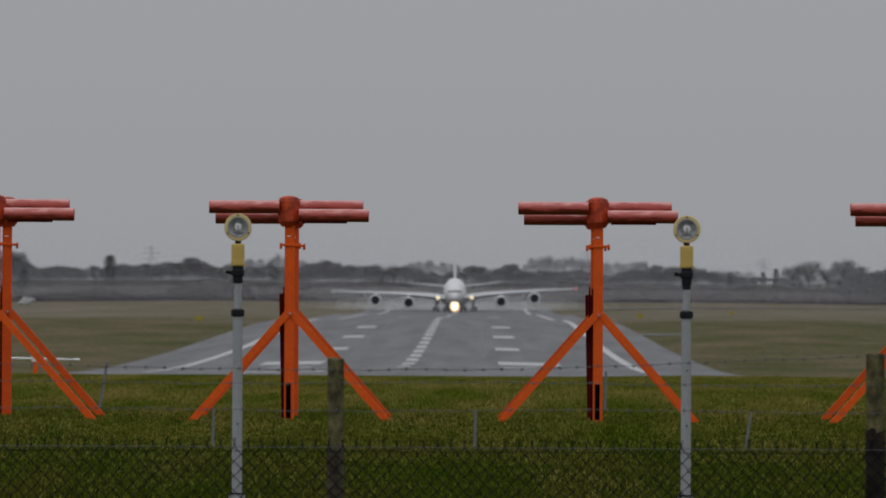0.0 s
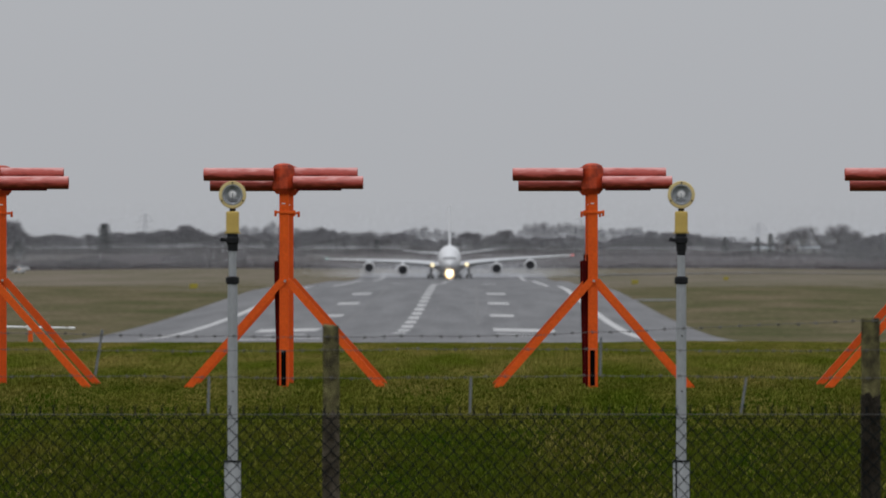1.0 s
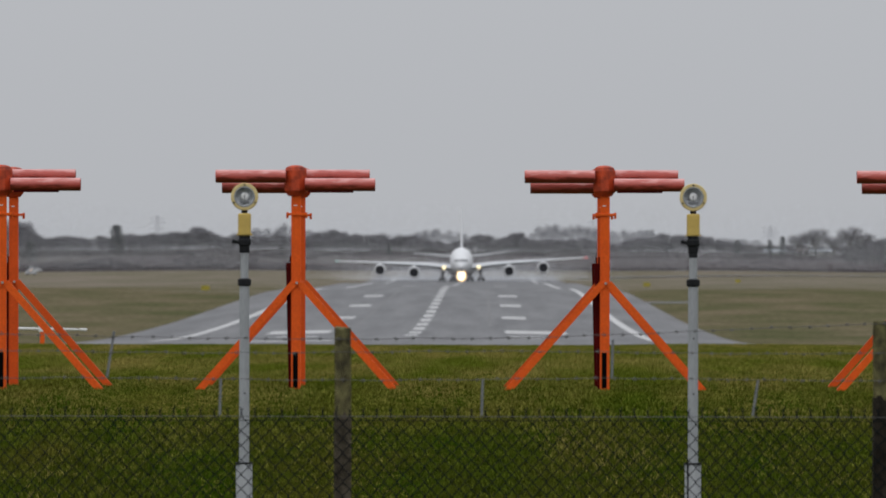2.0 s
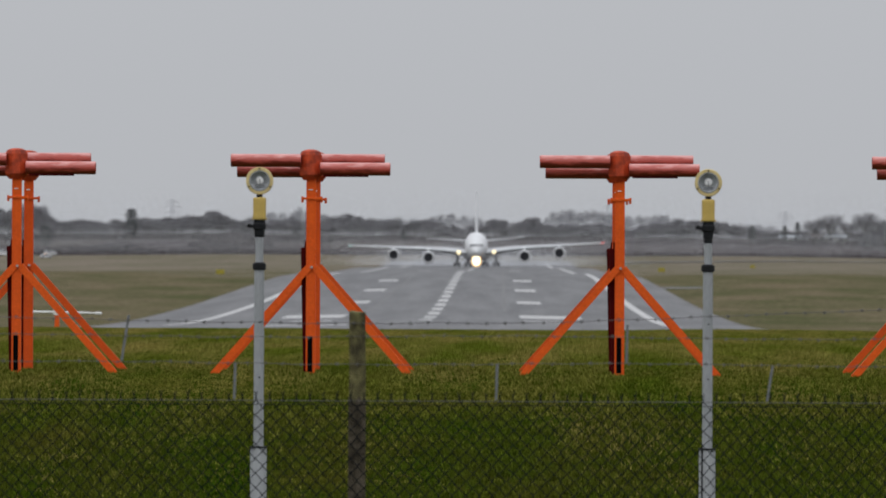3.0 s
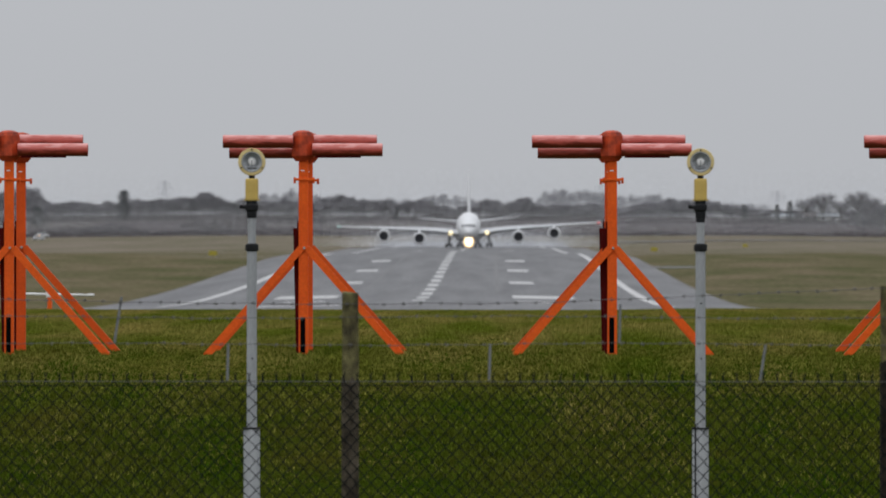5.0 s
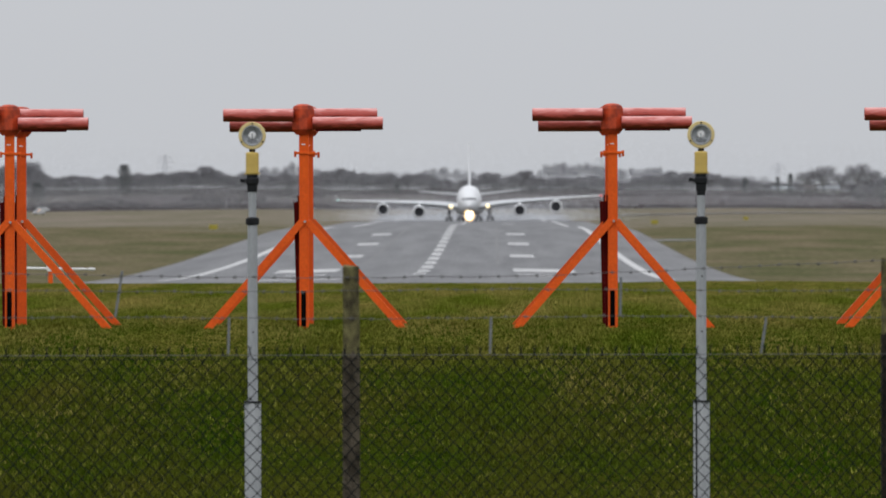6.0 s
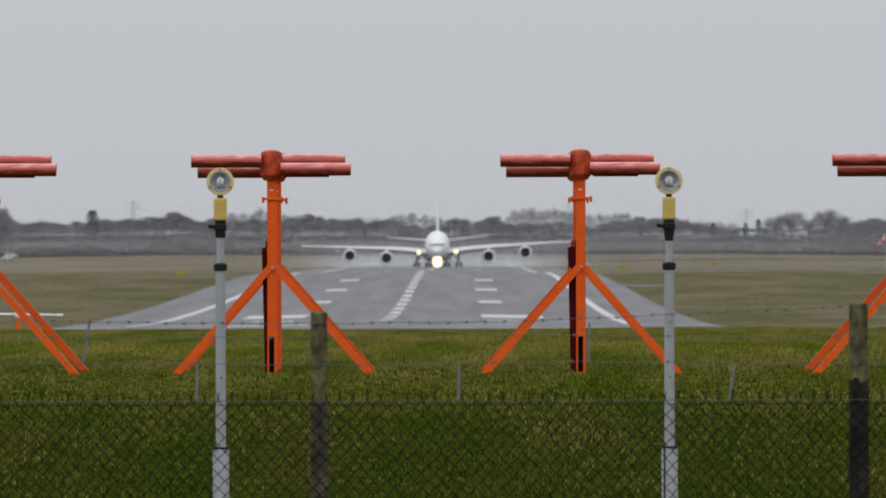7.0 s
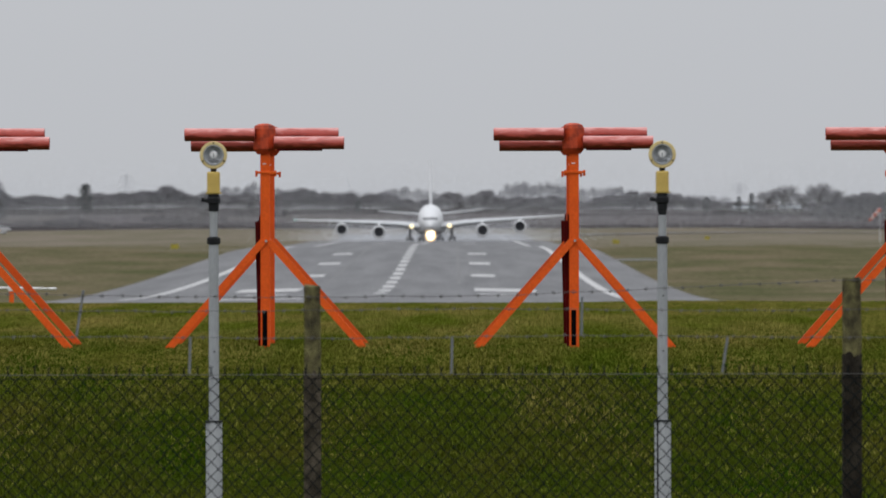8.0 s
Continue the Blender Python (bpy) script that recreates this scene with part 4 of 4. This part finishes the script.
# ---------------------------------------------------------------- woods, pylons and houses in the distance
def limb_tree(name, label, seed, height, spread, twigs, mat, trunk_part=0.3, stout=1.0, limbs=11, low=0.3):
    """A bare winter tree: tapered trunk, forking limbs, and a crown of many thin twigs."""
    rng = random.Random(seed)
    t = thing(name, pose(0, 0, 0), label, "tree", "woodland trees")
    bm = bmesh.new()
    rod(bm, (0, 0, -0.5), (0, 0, height * 0.55), height * 0.022 * stout, height * 0.012 * stout, 8)
    ends = []
    for k in range(limbs):
        a, z = rng.uniform(0, 6.28), height * rng.uniform(trunk_part, 0.55)
        out = spread * rng.uniform(0.4, 0.85)
        tip = Vector((out * math.cos(a), out * math.sin(a), min(height * 0.92, z + height * rng.uniform(0.15, 0.42))))
        rod(bm, (0, 0, z), tip, height * 0.009 * stout, height * 0.003 * stout, 5)
        ends.append((Vector((0, 0, z)), tip))
    ends.append((Vector((0, 0, height * 0.5)), Vector((0, 0, height * 0.95))))
    part("trunk", bm, BARK, t)
    verts, faces = [], []
    lobes = []
    for k in range(9):
        a, f = rng.uniform(0, 6.28), rng.uniform(0.45, 0.82)
        out = spread * 0.62 * math.cos((f - 0.45) * 2.4) * rng.uniform(0.5, 1.0)
        lobes.append((Vector((out * math.cos(a), out * math.sin(a), height * f)), spread * rng.uniform(0.34, 0.5), height * rng.uniform(0.13, 0.18)))
    lobes.append((Vector((0, 0, height * 0.55)), spread * 0.6, height * 0.34))
    lobes.append((Vector((0, 0, height * low)), spread * 0.75, height * 0.24))
    for k in range(twigs):
        c, wide, tall = rng.choice(lobes)
        d = Vector((rng.gauss(0, 1), rng.gauss(0, 1), rng.gauss(0, 1))).normalized()
        r = rng.random() ** 0.45
        p = c + Vector((d.x * wide, d.y * wide, d.z * tall)) * r
        e = (d + Vector((rng.gauss(0, 0.5), rng.gauss(0, 0.5), 0.5 + rng.gauss(0, 0.4)))).normalized() * rng.uniform(0.25, 0.55)
        u = e.cross(Vector((rng.gauss(0, 1), rng.gauss(0, 1), rng.gauss(0, 1)))).normalized() * rng.uniform(0.05, 0.12)
        n = len(verts)
        verts += [tuple(p - u), tuple(p + u), tuple(p + e)]
        faces.append((n, n + 1, n + 2))
    raw("crown", verts, faces, mat, t, "crown of bare twigs")
    return t


def conifer(seed, height):
    rng = random.Random(seed)
    t = thing("conifer", pose(0, 0, 0), "dark evergreen conifer above the bare woodland", "tree", "conifers")
    part("trunk", rod(bmesh.new(), (0, 0, -0.5), (0, 0, height), height * 0.02, 0.03, 8), BARK, t)
    verts, faces = [], []
    for k in range(2600):
        f = rng.random() ** 0.8
        z = height * (0.08 + 0.92 * f)
        r = height * 0.25 * (1 - f) ** 0.33 * rng.uniform(0.2, 1.0) * (0.85 + 0.2 * math.sin(z * 4))
        a = rng.uniform(0, 6.28)
        c = Vector((r * math.cos(a), r * math.sin(a), z))
        d = Vector((math.cos(a), math.sin(a), rng.uniform(-0.6, 0.2))) * rng.uniform(0.3, 0.7)
        u = Vector((-math.sin(a), math.cos(a), rng.uniform(-0.4, 0.4))) * 0.18
        n = len(verts)
        verts += [tuple(c - u), tuple(c + u), tuple(c + d)]
        faces.append((n, n + 1, n + 2))
    raw("crown", verts, faces, NEEDLE, t)
    return t


NEAR_WOOD = ((-240, 9.8), (-184, 9.2), (-178, 5.8), (-150, 5.0), (-140, 6.0), (-120, 7.2), (-111, 8.2), (-104, 4.6), (-96, 6.2), (-76, 5.2), (-65, 7.0), (-47, 6.2), (-40, 4.6), (-29, 6.4),
             (-24, 3.6), (-12, 3.2), (-6, 6.2), (0, 5.4), (3, 4.0), (11, 6.8), (16, 5.0), (24, 4.4), (44, 4.4), (51, 3.0), (60, 5.4), (70, 6.0), (85, 5.8), (96, 4.0), (104, 2.6), (132, 2.8), (240, 3.0))
FAR_WOOD = ((-188, 11.5), (-182, 12.5), (-176, 10.8), (-97, 7.6), (-89, 9.2), (-83, 8.6), (-78, 10.8), (-72, 9.2), (-46, 7.2), (-40, 7.8), (-32, 6.6), (-23, 8.2), (-17, 9.8), (-12, 7.6), (4, 6.4), (16, 6.4),
            (22, 10.4), (26, 11.4), (31, 9.6), (36, 10.6), (41, 10.4), (45, 8.2), (66, 9.6), (75, 7.2), (88, 6.4), (108, 5.8))


def plant_wood():
    rng = random.Random(12)
    sorts = ((8.5, 5.0, 4400, 0.12), (7.0, 4.8, 4200, 0.08), (9.5, 5.2, 4800, 0.2), (6.2, 5.0, 4000, 0.05))
    kinds = [limb_tree("woodland_tree", "bare grey-brown tree in a winter wood", 20 + k, h, s, n, TWIG, p) for k, (h, s, n, p) in enumerate(sorts)]
    airy = [limb_tree("woodland_tree", "tall airy bare tree behind the winter wood", 40 + k, 10, 3.8, 1500, TWIG, 0.25, low=0.45) for k in range(2)]
    for ob, x in zip(kinds, (-100, -70, -10, 15)):
        ob.matrix_world = pose(x, 3560, ground_at(x, 3560) - 0.2)
        ob.scale = (0.8, 0.8, 0.6)
    for ob, x in zip(airy, (-181, 25)):
        ob.matrix_world = pose(x * 1.14, 4000, ground_at(x, 4000) - 0.2)

    def plant(source, usual, x, y, tall, wide=1.0):
        ob = copy_thing(source, pose(x, y, ground_at(x, y) - 0.2, 0, 0, rng.uniform(0, 360)))
        size = tall / usual
        ob.scale = (wide, wide, size)

    x = -238.0
    while x < 138:
        tall = float(np.interp(x, [p[0] for p in NEAR_WOOD], [p[1] for p in NEAR_WOOD]))
        tall = 1.2 * tall + 0.7
        for row in range(2):
            k = rng.randrange(4)
            y = 3512 + 36 * row + rng.uniform(-10, 10)
            plant(kinds[k], sorts[k][0], x + row * 2 + rng.uniform(-1, 1), y, tall * rng.uniform(0.92, 1.05) * (1 if row else rng.uniform(0.75, 1.0)), 0.55 + 0.055 * tall)
        x += rng.uniform(3.4, 4.8)
    # a belt of taller trees farther off, crowns thinned to look paler in haze
    for (x0, t0), (x1, t1) in zip(FAR_WOOD, FAR_WOOD[1:]):
        steps = max(1, round((x1 - x0) / 2.4)) if x1 - x0 < 40 else 1
        for k in range(steps):
            x, tall = x0 + (x1 - x0) * k / steps, t0 + (t1 - t0) * k / steps
            y = 4000 + rng.uniform(-60, 60)
            plant(airy[rng.randrange(2)], 10, (x + rng.uniform(-1, 1)) * y / 3500, y, tall * 1.2 * rng.uniform(0.9, 1.04), rng.uniform(0.95, 1.3))
    # the dense dark spinney on the slope
    x = 141.0
    while x < 215:
        for y, tall in ((3400, 9.6), (3450, 9.8), (3490, 9.4)):
            k = rng.randrange(4)
            rise = min(1.0, 0.62 + (x - 141) * 0.025)
            plant(kinds[k], sorts[k][0], x + rng.uniform(-1.5, 1.5), y + rng.uniform(-12, 12), tall * rise * rng.uniform(0.92, 1.04), 1.05)
        x += rng.uniform(4.5, 6)
    lone = limb_tree("field_tree", "large spreading bare tree on the far bank", 77, 10.5, 6.2, 3000, TWIG, 0.28, 2.4, 26, low=0.55)
    lone.matrix_world = pose(142, 3485, ground_at(142, 3485) - 0.2)
    lone.scale = (1.1, 1.1, 1.25)
    for a, y, tall in ((128.5, 3480, 12.2), (122.5, 3490, 10.0), (136, 3500, 8.8), (148, 3490, 10.4), (106, 3900, 6.2)):
        ob = copy_thing(lone, pose(a, y, ground_at(a, y) - 0.2, 0, 0, rng.uniform(0, 360)))
        ob.scale = (tall / 10.5,) * 3
    c = conifer(5, 12.0)
    c.matrix_world = pose(-142.5, 3470, ground_at(-142.5, 3470) - 0.2)
    c.scale = (1.5, 1.5, 1.0)
    for a, size, wide in ((-172.5, 0.72, 1.3), (-183, 0.6, 2.2), (-196, 0.7, 2.4)):
        bush = copy_thing(c, pose(a, 3400, ground_at(a, 3400) - 0.2, 0, 0, 40))
        bush.scale = (wide, 1.6, size)
    for a, size in ((98, 0.55), (110.5, 0.55), (115.5, 0.66), (-37, 0.45)):
        ob = copy_thing(c, pose(a, 3474, ground_at(a, 3474) - 0.2, 0, 0, 70))
        ob.scale = (size * 1.1, size * 1.1, size * 1.05)


plant_wood()


def build_scrub():
    """Hedges and thickets: x from and to, distance, height; denser towards the ground."""
    rng = np.random.default_rng(21)
    verts, faces = [], []
    hedges = ((-235, -60, 3306, 1.0), (-172, -128, 3345, 2.6), (-155, -135, 3375, 3.0), (-118, -86, 3400, 3.4), (-126, -60, 3335, 2.0), (-235, -60, 3470, 2.4), (-90, -64, 3440, 3.0),
              (-62, 48, 3312, 1.2), (-62, 48, 3480, 2.2), (48, 235, 3306, 0.9), (48, 150, 3450, 1.0), (100, 150, 3476, 1.4))
    for x0, x1, y0, tall in hedges:
        for k in range(int((x1 - x0) * tall * 70)):
            x = rng.uniform(x0, x1)
            y = y0 + rng.normal(0, 7)
            ends = min(1.0, (x - x0) / 8, (x1 - x) / 8)
            high = tall * (0.35 + 0.65 * max(0.0, ends)) * (0.85 + 0.6 * noise.noise(Vector((x * 0.11, y0, 7))))
            c = Vector((x, y, ground_at(x, y) + rng.random() ** 1.3 * high))
            d = Vector(rng.normal(0, 1, 3)).normalized() * rng.uniform(0.25, 0.5)
            u = Vector(rng.normal(0, 1, 3)).cross(d).normalized() * rng.uniform(0.06, 0.16)
            n = len(verts)
            verts += [tuple(c - u), tuple(c + u), tuple(c + d)]
            faces.append((n, n + 1, n + 2))
    ob = raw("scrub", verts, faces, SCRUB)
    tagged(ob, "grey-brown winter hedges and scrub on the far bank", "scrub", kind="stuff")


build_scrub()


def build_haze_veil():
    """A veil added for distance haze over the far woods: very many fine pale specks, thinning out upwards."""
    rng = np.random.default_rng(33)
    sheets = []
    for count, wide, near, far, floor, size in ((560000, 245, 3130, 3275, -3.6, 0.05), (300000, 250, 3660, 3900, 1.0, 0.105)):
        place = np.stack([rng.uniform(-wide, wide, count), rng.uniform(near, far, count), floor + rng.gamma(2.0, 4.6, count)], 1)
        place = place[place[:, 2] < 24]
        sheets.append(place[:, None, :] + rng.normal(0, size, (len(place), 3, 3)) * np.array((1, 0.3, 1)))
    corners = np.concatenate(sheets)
    n = len(corners) * 3
    me = bpy.data.meshes.new("haze_specks")
    me.vertices.add(n)
    me.vertices.foreach_set("co", corners.ravel())
    me.loops.add(n)
    me.loops.foreach_set("vertex_index", np.arange(n, dtype=np.int32))
    me.polygons.add(n // 3)
    me.polygons.foreach_set("loop_start", np.arange(0, n, 3, dtype=np.int32))
    me.update(calc_edges=True)
    me.materials.append(SPRAY_AND_HAZE)
    tagged(new("haze_specks", me), "thin veil of pale specks added as haze before far woods", "mist", kind="stuff")


build_haze_veil()


def pylon(x, y, height):
    t = thing("power_pylon", pose(x, y, ground_at(x, y)), "grey lattice power pylon on the horizon", "pylon", "power pylons")
    half = lambda z: 1.5 * (1 - z / height) ** 1.2 + 0.45
    for sx in (-1, 1):
        for sy in (-1, 1):
            bm = bmesh.new()
            for k in range(6):
                a, b = height * k / 6, height * (k + 1) / 6
                rod(bm, (sx * half(a), sy * half(a), a), (sx * half(b), sy * half(b), b), 0.16, sides=5)
            part("leg", bm, PYLON, t)
    bm = bmesh.new()
    for k in range(9):
        a, b = height * k / 9, height * (k + 1) / 9
        for sy in (-1, 1):
            rod(bm, (-half(a), sy * half(a), a), (half(b), sy * half(b), b), 0.09, sides=4)
            rod(bm, (half(a), sy * half(a), a), (-half(b), sy * half(b), b), 0.09, sides=4)
    part("bracing", bm, PYLON, t)
    for z, w in ((0.64, 3.4), (0.79, 4.2), (0.93, 3.0)):
        bm = bmesh.new()
        for s in (-1, 1):
            rod(bm, (0, -0.5, height * z), (s * w, 0, height * z), 0.14, sides=4)
            rod(bm, (0, 0.5, height * z + 1.2), (s * w, 0, height * z), 0.10, sides=4)
            rod(bm, (s * w, 0, height * z), (s * w, 0, height * z - 1.6), 0.12, sides=4)
        part("crossarm", bm, PYLON, t)


for x, y, h in ((-157, 4300, 17.5), (52, 4300, 17.0), (137, 4300, 14.5)):
    pylon(x, y, h)


def house(x, y, w, d, h, roof_h, roof, label):
    t = thing("house", pose(x, y, ground_at(x, y)), label, "building")
    wall = part("wall", box(bmesh.new(), -w / 2, w / 2, -d / 2, d / 2, -1, h), WALL, t)
    for k in range(max(2, int(w / 3))):
        cx = -w / 2 + (k + 0.5) * w / max(2, int(w / 3))
        part("window", box(bmesh.new(), cx - 0.5, cx + 0.5, -d / 2 - 0.06, -d / 2 + 0.02, h * 0.4, h * 0.8), GLASS, t)
    bm = bmesh.new()
    o = 0.4
    loft(bm, [[(sx * (w / 2 + o), -d / 2 - o, h), (sx * (w / 2 + o), d / 2 + o, h), (sx * (w / 2 + o), 0, h + roof_h)] for sx in (-1, 1)])
    part("roof", bm, roof, t)


house(113, 3484, 8, 7, 1.9, 0.9, ROOF, "pale low building with a sheet-metal roof")
house(130.5, 3482, 8, 7, 2.2, 1.0, ROOF, "long bright farm building with a pale roof")
house(124, 3488, 5, 6, 2.0, 1.5, SLATE, "small white house with a slate roof")


# ---------------------------------------------------------------- what moves
def motions():
    rows, cloud_rows = [], []
    for k in range(17):
        t = k * 0.5
        y = 2893 - 38.9 * t
        x = -7.4 + 0.1 * t
        slope = math.degrees(math.atan2(land(y + 30) - land(y - 15), 45))
        rows.append((t, pose(x, y, land_between(y + 9) + 0.05, slope, -0.9, 0)))
        cloud_rows.append((t, pose(x, y, land_between(y + 60) + 0.05)))
    walk(plane, rows)
    walk(spray, cloud_rows)


motions()
